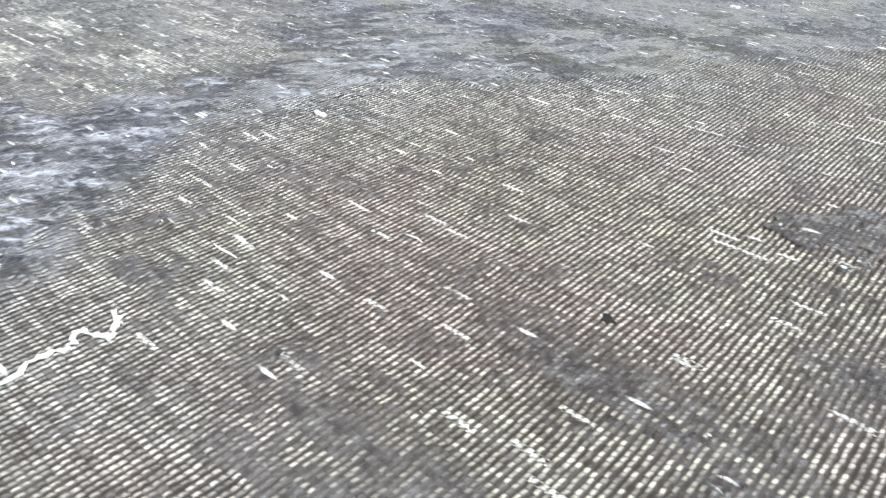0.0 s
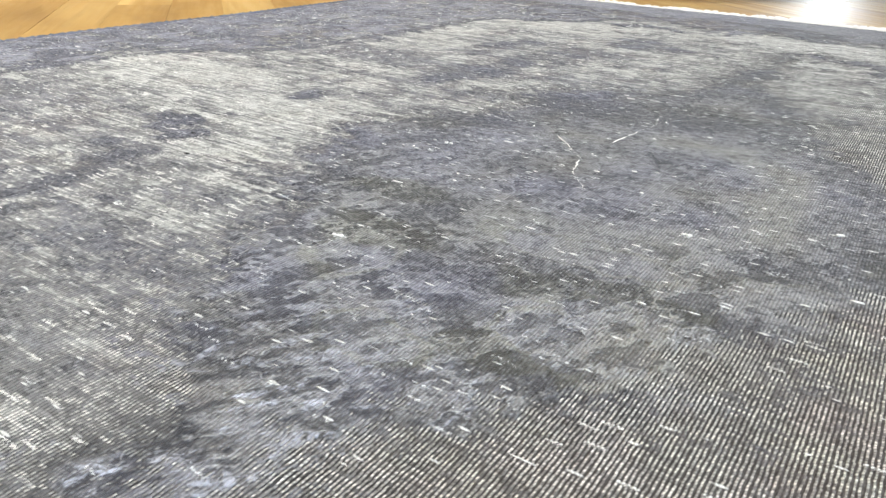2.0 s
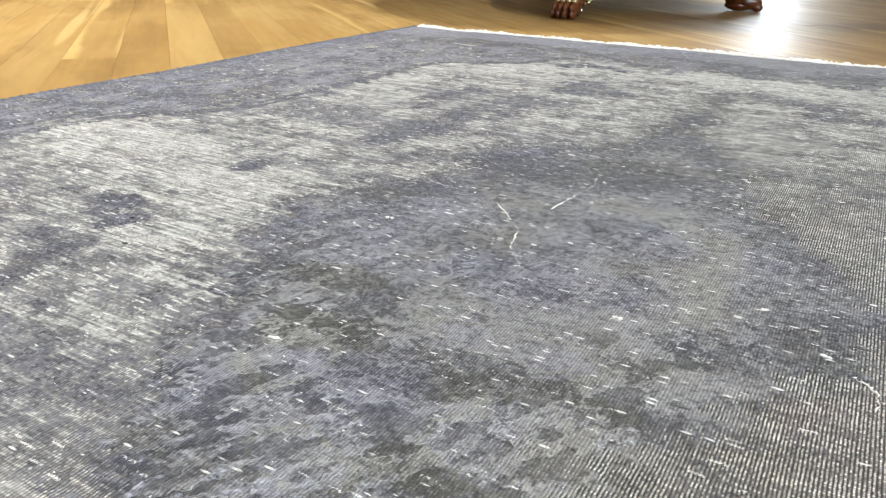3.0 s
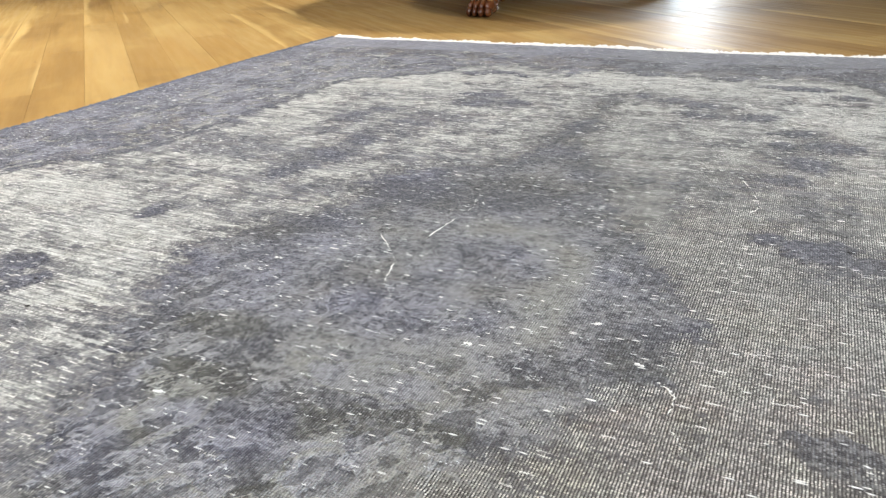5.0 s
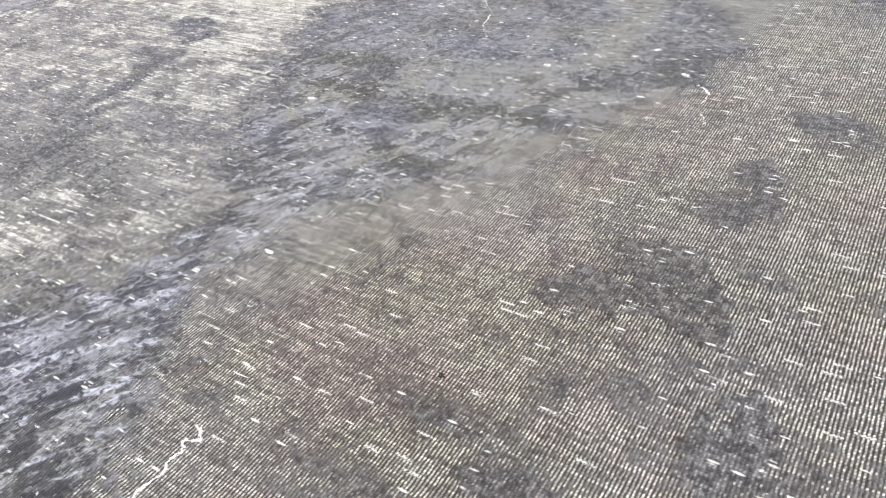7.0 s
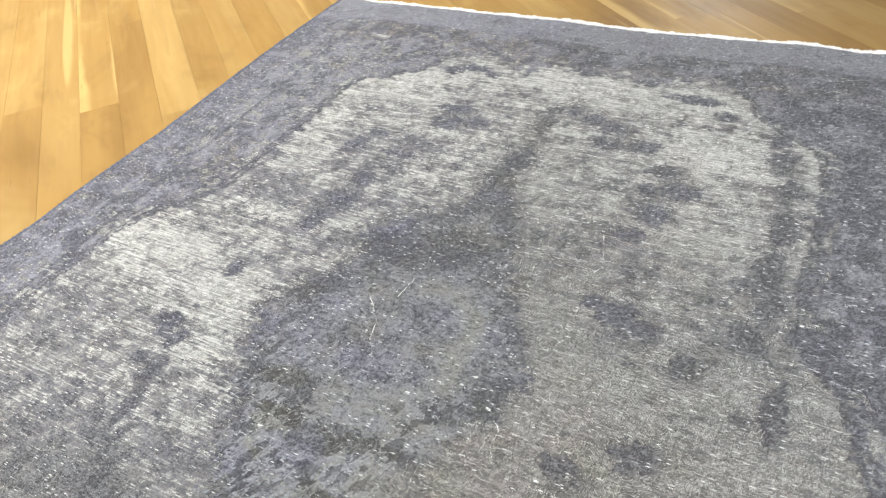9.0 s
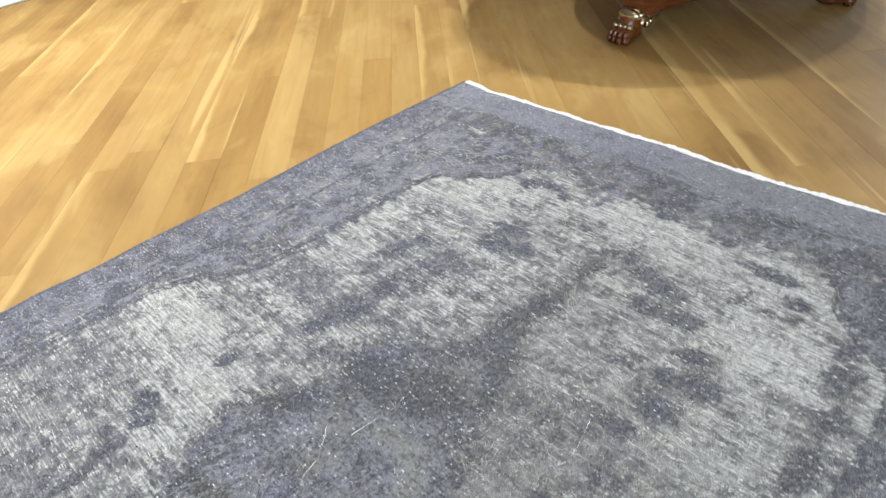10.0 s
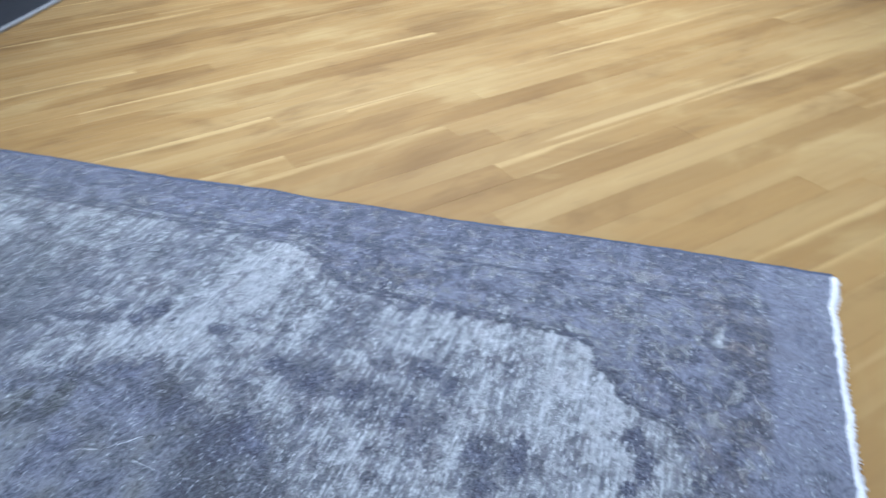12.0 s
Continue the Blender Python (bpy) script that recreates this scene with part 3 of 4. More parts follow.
def rug_pattern(u, v):
    """Maps of the rug: how worn, how blue, how warm and how scuffed across it is."""
    v = np.where(v > RUG_L / 2, RUG_L - v, v)    # both halves are woven alike
    n22, n40, n90 = value_noise(u, v, 22, 1) - 0.5, value_noise(u, v, 40, 12, 3) - 0.5, value_noise(u, v, 90, 13, 3) - 0.5
    n200 = value_noise(u, v, 210, 33, 2) - 0.5
    cross = value_noise(u, v, 1, 14, 4, (5, 48)) - 0.5      # scuffs lying across the rug
    cross_fine = value_noise(u, v, 1, 15, 3, (22, 170)) - 0.5
    cross_long = value_noise(u, v, 1, 35, 3, (7, 230)) - 0.5
    cloud = value_noise(u, v, 9, 3, 3) - 0.5
    a, w = u + n22 * 0.022 + n90 * 0.012, v + (value_noise(u, v, 22, 2) - 0.5) * 0.022 + n40 * 0.008
    s = np.abs(a - AXIS)
    left = step(0.02, -0.16, u - AXIS)
    rag = n40 * 0.08 + n90 * 0.10 + cross * 0.10 + cross_fine * 0.08
    # medallion, with a thin stem towards the fringe
    med_gap = np.minimum(a - np.interp(w, MED_V, MED_L), np.interp(w, MED_V, MED_R) - a)
    med_gap = np.where(w < MED_V[0], -0.05, med_gap)
    med = step(-0.016, 0.016, med_gap + rag * (0.45 + 0.25 * left)) * (0.90 + 0.10 * step(0.64, 0.76, w))
    field_gap = np.interp(w, FIELD_V, FIELD_W) - s
    field_gap = np.where(w < FIELD_V[0], -0.01 - (FIELD_V[0] - w), field_gap)
    top_gap = v - np.interp(np.abs(u - AXIS), (0.0, 0.07, 0.12, 0.20, 0.26), (0.220, 0.208, 0.238, 0.196, 0.212))
    border = step(0.016, -0.016, np.minimum(field_gap, np.where(np.abs(u - AXIS) < 0.27, top_gap, 1)) + rag * 0.5)
    # flowers standing in the worn field
    sprays = np.zeros_like(u)
    for places, strength, soft in ((FAR_SPRAYS, 0.92, 0.5), (NEAR_SPRAYS, 1.0, 0.35), (BLUE_SPRAY, 0.95, 0.4), (VINE, 0.95, 0.4), (FAINT, 0.58, 0.6)):
        r = reach_of(places, a, w)
        sprays = np.maximum(sprays, strength * step(-0.30, -0.30 + 2 * soft, r + 1.0 * n40 + 0.9 * n90 + 1.0 * n200 + cross * 0.9 * (0.4 + 0.6 * left)))
    bloom = step(-0.45, 0.05, reach_of(ROSETTES, a, w) + 0.9 * n90 + 1.3 * n200) * (1 - 0.6 * step(0.20, 0.27, value_noise(u, v, 150, 36, 2) - 0.40))
    # bare field
    base = 0.58 + 0.06 * step(0.6, 0.4, v) + 0.04 * (1 - left) * step(0.85, 1.05, v) - 0.12 * left * step(1.12, 1.24, v)
    for cu, cv, ru, rv, more in PALE:
        base = base + more * np.exp(-((u - cu) / ru) ** 2 - ((v - cv) / rv) ** 2)
    calm = 1 - 0.42 * (1 - left) * step(0.8, 1.08, v)
    wear = base + 0.34 * cloud * calm + calm * (0.60 * cross + 0.50 * cross_fine + 0.30 * cross_long + 0.55 * n40 + 0.35 * n90) + 0.35 * n22 * calm + 0.45 * n200 + 0.30 * n90 * (1 - calm)
    wear = wear * (1 - 0.88 * sprays) * (1 - 0.97 * bloom)
    # medallion: dense pile with carved leaf work in it
    leaf_n = value_noise(u + n40 * 0.020 + n90 * 0.006, v + n22 * 0.016 + n90 * 0.006, 30, 4, 2)
    veins = step(0.030, 0.008, np.abs(leaf_n - 0.50))
    fine_n = value_noise(u + n90 * 0.010, v + n40 * 0.012, 62, 38, 2)
    veins_fine = step(0.035, 0.010, np.abs(fine_n - 0.5)) * step(0.40, 0.55, value_noise(u, v, 17, 39, 2))
    leaves = step(0.50, 0.56, leaf_n)
    furrow = step(0.44, 0.36, leaf_n)
    pale_m = step(-0.15, 0.10, reach_of(MED_PALE, a, w) + 0.7 * n90 + 0.4 * n40)
    dark_m = step(-0.25, 0.15, reach_of(MED_DARK, a, w) + 0.7 * n40 + 0.6 * n90)
    blue_m = step(-1.0, 0.6, reach_of(MED_BLUE, a, w) + 1.0 * n40 + 0.8 * n90)
    pale_rim = step(0.16, 0.05, np.abs(reach_of(MED_PALE, a, w) + 0.6 * n90 + 0.12))
    ring = np.hypot((u - 0.727 + n40 * 0.012) / 0.108, (v - 0.99 + n22 * 0.012) / 0.117)
    rosette = step(1.05, 0.9, ring)
    halo = step(0.26, 0.05, np.abs(ring - 0.92 + n40 * 0.25)) * (0.35 + 0.65 * step(0.70, 0.82, u + 0.4 * (v - 1.0)))
    bare_m = step(0.10, 0.30, cloud + 0.5 * n40 + 0.4 * n90 + 0.15 * step(0.05, 0.0, med_gap))
    inner = 0.13 + 0.30 * bare_m * step(0.03, 0.0, med_gap - 0.01) + 0.10 * bare_m + 0.22 * cross_fine + 0.25 * n90
    wear = wear * (1 - med) + med * inner
    # border: finely speckled pile, with plain outer guard strips
    speckle = value_noise(u, v, 85, 5, 4)
    blotch = value_noise(u + n40 * 0.015, v + n22 * 0.02, 26, 16, 3)
    near_edge = step(0.75, 0.45, u)
    curl_n = value_noise(u + n40 * 0.02, v + n40 * 0.02, 20, 37, 2)
    curls = step(0.030, 0.008, np.abs(curl_n - 0.5))
    wear_b = 0.10 + (0.05 + 0.48 * near_edge + 0.10 * step(0.35, 0.2, v)) * step(0.47, 0.68, speckle + 0.15 * cross_fine) + 0.22 * cloud + (0.12 + 0.13 * near_edge) * cross_fine + 0.12 * curls
    sgn_gap = np.abs(field_gap + 0.022 + 0.006 * np.sin(w * 60))
    pale_scallop = step(0.010, 0.003, sgn_gap) * step(-0.05, 0.12, n22 + 0.1)
    wear_b = wear_b + pale_scallop * (0.30 + 0.5 * n40)
    wear = wear * (1 - border) + border * wear_b
    outer = np.maximum(step(0.645, 0.658, np.abs(u - AXIS)), step(0.108, 0.090, v))
    wear_o = 0.15 + 0.42 * step(0.54, 0.72, value_noise(u, v, 95, 6, 3)) * step(0.05, 0.15, v) + 0.25 * cross_fine
    wear = wear * (1 - outer) + outer * wear_o
    # plain lines between the strips, worn through here and there
    kept = step(0.30, 0.5, value_noise(u, v, 30, 27, 3))
    off_axis = np.abs(u - AXIS + n22 * 0.003)
    line = np.maximum(step(0.0045, 0.0015, np.abs(off_axis - 0.60)), step(0.005, 0.001, np.abs(np.abs(field_gap) - 0.005))) * (v > 0.12)
    guard = np.maximum(step(0.004, 0.001, np.abs(off_axis - 0.650)) * (v > 0.10), step(0.004, 0.001, np.abs(v - 0.110 + n22 * 0.004)) * (off_axis < 0.65)) * kept
    # scrolling stem and corner flower of the border
    scroll = step(0.0045, 0.0015, np.abs(off_axis - 0.592 - 0.014 * np.sin((v - 0.16) * 70))) * (v > 0.24) * (v < 1.3)
    corner = np.hypot(off_axis - 0.585, v - 0.20)
    rings = step(0.0035, 0.001, np.abs(corner - 0.012)) + step(0.0035, 0.001, np.abs(corner - 0.028 - 0.004 * np.sin(7 * np.arctan2(v - 0.20, off_axis - 0.585))))
    stitchwork = np.clip(scroll * 0.6 * kept + rings, 0, 1)
    wear = wear * (1 - 0.8 * line) + 0.10 * guard
    # pale arcs over the two palmettes at the head of the field
    arch = np.hypot((s - 0.228) / 0.082, (w - 0.275) / 0.060)
    arc = step(0.20, 0.05, np.abs(arch - 1 + 0.4 * n40)) * step(0.315, 0.285, w) * step(-0.25, 0.05, n22 + n40)
    wear = wear + arc * (0.62 - wear) * 0.85
    wear = np.clip(wear, 0, 1.15)
    rim = step(0.065, 0.0, med_gap + rag * 0.4) * (0.35 + 0.65 * np.maximum(left, step(1.05, 0.9, v))) * step(1.36, 1.26, v)
    tint = value_noise(u, v, 26, 9, 3) - 0.5
    blue = 0.30 + 0.10 * med + 0.34 * border + 0.30 * outer - 0.30 * step(0.12, 0.07, v) + (0.7 + 0.3 * med) * tint + 0.40 * blue_m * med
    blue = blue + 0.45 * sprays * step(1.25, 1.05, v) * step(1.18, 1.02, u + 0.25 * (v - 0.5)) + 0.30 * rim * left - 0.5 * bloom - 0.35 * halo * med - 0.45 * pale_rim * med - 0.5 * dark_m * med * step(1.0, 1.1, v)
    blue = np.clip(blue, 0, 1)
    warm = step(-0.06, 0.10, u - AXIS) * step(0.80, 1.25, v) * (1 - med) * (1 - border) * (0.25 + 0.5 * value_noise(u, v, 6, 10, 3) + 0.6 * np.exp(-((u - 0.88) / 0.09) ** 2 - ((v - 1.37) / 0.07) ** 2)) * step(0.85, 1.1, v)
    warm = np.clip(warm + 0.3 * step(0.05, 0.2, tint) * (1 - med) + 0.25 * step(0.1, 0.2, -tint) * med, 0, 1)
    warm = np.clip(warm + 0.5 * border * (1 - outer) * step(0.24, 0.17, v) * step(0.4, 0.6, value_noise(u, v, 20, 19, 3)), 0, 1)
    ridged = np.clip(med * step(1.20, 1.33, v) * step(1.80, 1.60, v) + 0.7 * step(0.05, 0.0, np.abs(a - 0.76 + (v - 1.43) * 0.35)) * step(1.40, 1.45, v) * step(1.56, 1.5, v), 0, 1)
    # lightness of the dyed pile: leaf work, blotches, plain strips
    near_m = 0.35 + 0.65 * step(1.0, 1.15, v)
    tone_med = 0.46 + (0.20 * leaves - 0.26 * furrow + 0.40 * veins + 0.30 * veins_fine) * near_m + 0.42 * halo + 0.10 * step(0.25, 0.08, np.abs((ring * 9) % 1 - 0.5)) * step(0.6, 0.75, ring) * rosette + 0.35 * n90 + 0.35 * n40 + 0.3 * n22 + 0.6 * n200 + 0.36 * pale_m + 0.34 * pale_rim - 0.36 * dark_m + 0.25 * cross_fine
    tone_b = 0.38 - 0.22 * step(0.85, 1.2, u) + 0.32 * step(0.44, 0.58, blotch) - 0.22 * step(0.42, 0.32, blotch) + 0.4 * n40 + 0.5 * n90 + 0.4 * n200 + 0.30 * stitchwork + 0.16 * curls
    tone = 0.46 + 0.5 * n40 + 0.4 * n90 - 0.34 * sprays - 0.32 * bloom
    tone = tone * (1 - med) + med * (tone_med - 0.26 * rim - 0.22 * step(0.74, 0.64, w))
    tone = tone * (1 - border) + border * tone_b
    tone = tone * (1 - outer) + outer * (0.38 - 0.12 * step(0.85, 1.2, u) * step(0.1, 0.3, v) + 0.40 * step(0.135, 0.085, v + 0.3 * n22 * 0.1) + 0.5 * n40 + 0.6 * n90 + 0.4 * n22 + 0.5 * cross) - 0.40 * line + 0.22 * guard
    tone = np.clip(tone, 0, 0.80)
    streaky = np.clip(0.10 + 0.85 * left + 0.70 * step(0.85, 0.45, v), 0, 1) * (1 - 0.7 * border) * (1 - 0.6 * med)
    relief = med * (0.7 * veins + 0.5 * leaves - 0.4 * furrow + 0.7 * pale_rim) + border * (0.6 * stitchwork + 0.4 * curls)
    carved = np.clip(med * (0.10 + 0.9 * step(1.03, 1.18, v + 0.5 * n22)) + 0.35 * border * (1 - outer), 0, 1)
    return wear, blue, warm, streaky, tone, ridged, carved, relief


def rug_height(u, v, wear, relief):
    """Relief: waves of the whole rug, thicker pile where it is not worn, carved leaf work."""
    wave = (value_noise(u, v, 3, 20, 2) - 0.5) * 0.003
    pile = 0.0010 * step(0.70, 0.15, wear) * (0.6 + 0.8 * value_noise(u, v, 130, 21, 2))
    return wave + pile + 0.0006 * relief


def end_wave(u):
    """How far the fringed end is drawn in along its width."""
    return np.interp(u, (0, 0.1, 0.3, 0.45, 0.6, 0.7, 0.8, 0.9, 1.0, 1.12, 1.2, 1.3, 1.46), (0, 0.011, 0.010, 0.009, 0.005, 0.010, 0.015, 0.008, 0.004, -0.006, 0.003, -0.015, -0.010)) + (value_noise(u, u * 0 + 1.7, 24, 31, 2) - 0.5) * 0.005


def side_wave(v):
    """How far the bound side is drawn in along its length."""
    return np.interp(v, (0, 0.26, 0.42, 0.58, 0.69, 0.8, 0.9, 1.0, 1.1, 1.35, 1.7), (-0.006, -0.010, -0.008, -0.001, 0.004, 0.001, 0, 0.003, -0.004, 0.006, 0)) + (value_noise(v * 0 + 3.1, v, 26, 30, 2) - 0.5) * 0.004


def rug_sheet(name, u, v, parent, keep=None, knots=False):
    """One sheet of the pile over the given lines; keep says which cells are there."""
    uu, vv = np.meshgrid(u, v, indexing="ij")
    wear, blue, warm, streaky, tone, ridged, carved, relief = rug_pattern(uu, vv)
    h = rug_height(uu, vv, wear, relief)
    wu = uu + (value_noise(uu, vv, 7, 40, 2) - 0.5) * 0.0016
    wv = vv + (value_noise(uu, vv, 7, 41, 2) - 0.5) * 0.0030
    if knots:
        row = wu / RIB
        chance = np.random.RandomState(5).rand(600, 1200)
        ci, cj = np.floor(row).astype(int), np.floor(wv / KNOT).astype(int)
        bead = 0.5 - 0.5 * np.cos(2 * np.pi * wv / KNOT)
        cord = 0.5 - 0.5 * np.cos(2 * np.pi * row)
        edge = np.minimum(np.minimum(uu - u[0], u[-1] - uu), np.minimum(vv - v[0], v[-1] - vv))
        h = h + step(0, 0.012, edge) * step(0.25, 0.55, wear) * 0.00036 * (cord * (0.2 + 0.8 * bead) + 0.3 * chance[ci % 600, cj % 1200] * cord - 0.4)
    x, y = rug_xy(uu + side_wave(vv) * step(0.25, 0, uu), vv + end_wave(uu) * step(0.25, 0, vv))
    n, m = uu.shape
    co = np.stack([x, y, h], -1).reshape(-1, 3)
    idx = np.arange(n * m).reshape(n, m)
    quads = np.stack([idx[:-1, :-1], idx[1:, :-1], idx[1:, 1:], idx[:-1, 1:]], -1)[:, :, ::-1]
    if keep is not None:
        mid_u, mid_v = (uu[:-1, :-1] + uu[1:, 1:]) / 2, (vv[:-1, :-1] + vv[1:, 1:]) / 2
        quads = quads[keep(mid_u, mid_v)]
    quads = quads.reshape(-1, 4)
    me = bpy.data.meshes.new(name)
    me.vertices.add(len(co))
    me.vertices.foreach_set("co", co.astype(np.float32).ravel())
    me.loops.add(quads.size)
    me.loops.foreach_set("vertex_index", quads.astype(np.int32).ravel())
    me.polygons.add(len(quads))
    me.polygons.foreach_set("loop_start", np.arange(0, quads.size, 4, dtype=np.int32))
    me.polygons.foreach_set("use_smooth", np.ones(len(quads), dtype=bool))
    me.update(calc_edges=True)
    for key, val in (("wear", wear), ("blue", blue), ("warm", warm), ("streaky", streaky), ("tone", tone), ("ridged", ridged), ("carved", carved)):
        me.attributes.new(key, "FLOAT", "POINT").data.foreach_set("value", val.astype(np.float32).ravel())
    weave = np.stack([wu, wv, 0 * uu], -1).astype(np.float32)
    me.attributes.new("weave", "FLOAT_VECTOR", "POINT").data.foreach_set("vector", weave.ravel())
    me.materials.append(MAT_RUG)
    ob = new(name, me)
    ob.parent = parent
    return ob


rug = thing("area_rug", label="distressed overdyed blue-grey wool rug with faded medallion, white warp showing", category="rug")
DU0, DU1, DV0, DV1 = 0.72, 1.10, 1.20, 1.52


def lines(*stretches):
    """Grid lines: (from, to, pitch) end to end."""
    return np.concatenate([np.linspace(a, b, max(2, round((b - a) / p) + 1))[(1 if k else 0):] for k, (a, b, p) in enumerate(stretches)])


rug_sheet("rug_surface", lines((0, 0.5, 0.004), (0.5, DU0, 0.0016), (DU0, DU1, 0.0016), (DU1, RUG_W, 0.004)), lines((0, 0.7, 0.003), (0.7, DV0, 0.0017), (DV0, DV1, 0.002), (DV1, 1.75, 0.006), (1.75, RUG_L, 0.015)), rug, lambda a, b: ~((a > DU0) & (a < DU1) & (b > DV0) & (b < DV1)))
tagged(rug_sheet("worn_patch", np.linspace(DU0, DU1, 922), np.linspace(DV0, DV1, 561), rug, None, True), "threadbare pile with rows of white warp knots")


def edge_line(along, n, inset, offset):
    """Points along the fringed end or the side binding, following its waves."""
    t = np.linspace(0, 1, n)
    if along == "end":
        uu, vv = t * RUG_W, 0 * t + inset
        vv = vv + end_wave(uu)
    else:
        vv, uu = t * RUG_L, 0 * t + offset
        if offset < 0.5:
            uu = uu + side_wave(vv)
    x, y = rug_xy(uu, vv)
    return x, y


rng = random.Random(4)
bm = bmesh.new()
x, y = edge_line("end", 400, -0.004, 0)
add_tube(bm, [(a, b + rng.uniform(-0.0012, 0.0012), FLOOR_Z + 0.0066 + rng.uniform(-0.0010, 0.0022)) for a, b in zip(x, y)], 0.0064, 8, lambda t: 0.9 + 0.16 * math.sin(t * 61) + 0.12 * math.sin(t * 233))
for v in bm.verts:
    v.co.z = max(FLOOR_Z + 0.0005, v.co.z)
part("fringe_cord", bm, MAT_FRINGE, rug, "cream cotton overcast end of the rug", True)
bm = bmesh.new()
add_tube(bm, [(RUG_W * k / 300, -RUG_L - 0.003 + rng.uniform(-0.0012, 0.0012), FLOOR_Z + 0.0062 + rng.uniform(-0.0008, 0.0015)) for k in range(301)], 0.0056, 8)
part("fringe_cord", bm, MAT_FRINGE, rug, "cream cotton overcast end of the rug", True)
bm = bmesh.new()
x, y = edge_line("end", 900, -0.007, 0)
for a, b in zip(x, y):
    if rng.random() < 0.75:
        ln, sk = rng.uniform(0.003, 0.009), rng.uniform(-0.004, 0.004)
        add_tube(bm, [(a, b, FLOOR_Z + 0.005), (a + sk * 0.6, b + ln * 0.6, FLOOR_Z + 0.004), (a + sk, b + ln, FLOOR_Z + 0.0015)], 0.0011, 4)
fr = part("fringe", bm, MAT_FRINGE, rug, "short cream cotton fringe tufts")
tagged(fr, kind="stuff")
for side in (0.0, RUG_W):
    bm = bmesh.new()
    x, y = edge_line("side", 900, 0, side)
    add_tube(bm, [(a, b, FLOOR_Z + 0.0055 + 0.0006 * math.sin(i * 1.9)) for i, (a, b) in enumerate(zip(x, y))], 0.0052, 8, lambda t: 1 + 0.12 * math.sin(t * 2800))
    part("side_binding", bm, MAT_SELVEDGE, rug, "dark blue overcast side binding", True)

def rug_top(x, y):
    """Height of the rug's surface at a place."""
    u, v = np.array([x]), np.array([-y])
    maps = rug_pattern(u, v)
    return float(rug_height(u, v, maps[0], maps[-1])[0])


# loose white threads lying on the pile
THREADS = (
    ((0.817, -1.449), (0.821, -1.450), (0.823, -1.452), (0.825, -1.454), (0.820, -1.456), (0.818, -1.458), (0.822, -1.461), (0.821, -1.467), (0.823, -1.473), (0.822, -1.480), (0.822, -1.487)),
    ((0.916, -0.689), (0.923, -0.708), (0.929, -0.725), (0.937, -0.760)),
    ((0.937, -0.764), (0.930, -0.776), (0.920, -0.789)),
    ((0.906, -1.062), (0.914, -1.067), (0.918, -1.076), (0.917, -1.090), (0.921, -1.101), (0.926, -1.110), (0.928, -1.119)),
    ((0.651, -0.931), (0.664, -0.944), (0.675, -0.957), (0.682, -0.965), (0.690, -0.974)),
    ((0.691, -0.976), (0.694, -0.990), (0.701, -1.010), (0.710, -1.020), (0.718, -1.031)),
    ((0.694, -0.929), (0.695, -0.905), (0.698, -0.876), (0.701, -0.849), (0.696, -0.828)),
)
for line in THREADS:
    bm = bmesh.new()
    add_tube(bm, [(p.x + rng.uniform(-0.0009, 0.0009), p.y + rng.uniform(-0.0009, 0.0009), rug_top(p.x, p.y) + 0.0006) for p in bend([(a, b, 0) for a, b in line], 7)], 0.00052, 6, (lambda t: 0.25 + 0.9 * abs(math.sin(t * 37 + 2 * math.sin(t * 11)))) if len(line) > 8 else (lambda t: 0.05 + 0.95 * max(0.0, math.sin(t * 41 + 3 * math.sin(t * 17)))))
    part("loose_thread", bm, MAT_THREAD, rug, "loose white cotton thread")
for cx, cy in ((0.858, -1.010), (0.893, -1.048), (0.791, -1.065), (0.600, -1.003), (0.647, -1.179), (1.202, -0.779), (1.287, -0.529), (0.757, -1.342)):
    bm = bmesh.new()
    for k in range(6):
        ox, oy = rng.uniform(-0.0026, 0.0026), rng.uniform(-0.0010, 0.0010)
        add_ball(bm, (cx + ox, cy + oy, rug_top(cx, cy) + 0.0005), (rng.uniform(0.0008, 0.0018), rng.uniform(0.0005, 0.0010), 0.0008), 8, 5)
    part("lint_tuft", bm, MAT_THREAD, rug, "white lint tuft")
for cx, cy, r in ((0.895, -1.376, 0.0028), (0.478, -1.135, 0.0035), (0.446, -1.103, 0.0028), (1.006, -0.837, 0.0035)):
    bm = bmesh.new()
    for k in range(5):
        ox, oy = rng.uniform(-0.4, 0.4) * r, rng.uniform(-0.35, 0.35) * r
        add_ball(bm, (cx + ox, cy + oy, rug_top(cx, cy)), (r * rng.uniform(0.2, 0.5), r * rng.uniform(0.2, 0.4), 0.0006), 8, 5)
    part("burn_mark", bm, MAT_HOLE, rug, "small dark burn mark")
# white lint caught in the standing pile
bm = bmesh.new()
spots = np.random.RandomState(21).rand(2, 1100) * np.array([[1.15], [1.32]]) + np.array([[0.04], [0.20]])
spot_maps = rug_pattern(spots[0], spots[1])
spot_wear = spot_maps[0]
for u, v, bareness, top in zip(spots[0], spots[1], spot_wear, rug_height(spots[0], spots[1], spot_wear, spot_maps[-1])):
    if bareness > 0.42 and rng.random() < 0.75:
        continue
    size = rng.choice((0.0004, 0.0004, 0.0005, 0.0006, 0.0008)) * (0.75 if v > 1.15 else 1.0)
    a, b = rug_xy(u, v)
    add_ball(bm, (a, b, top + 0.0003), (size * rng.choice((1.5, 2.0, 3.0, 4.5, 6.0)), size * 0.8, size * 0.6), 6, 4)
lf = part("lint", bm, MAT_THREAD, rug, "tiny white lint flecks in the pile", True)
tagged(lf, kind="stuff")
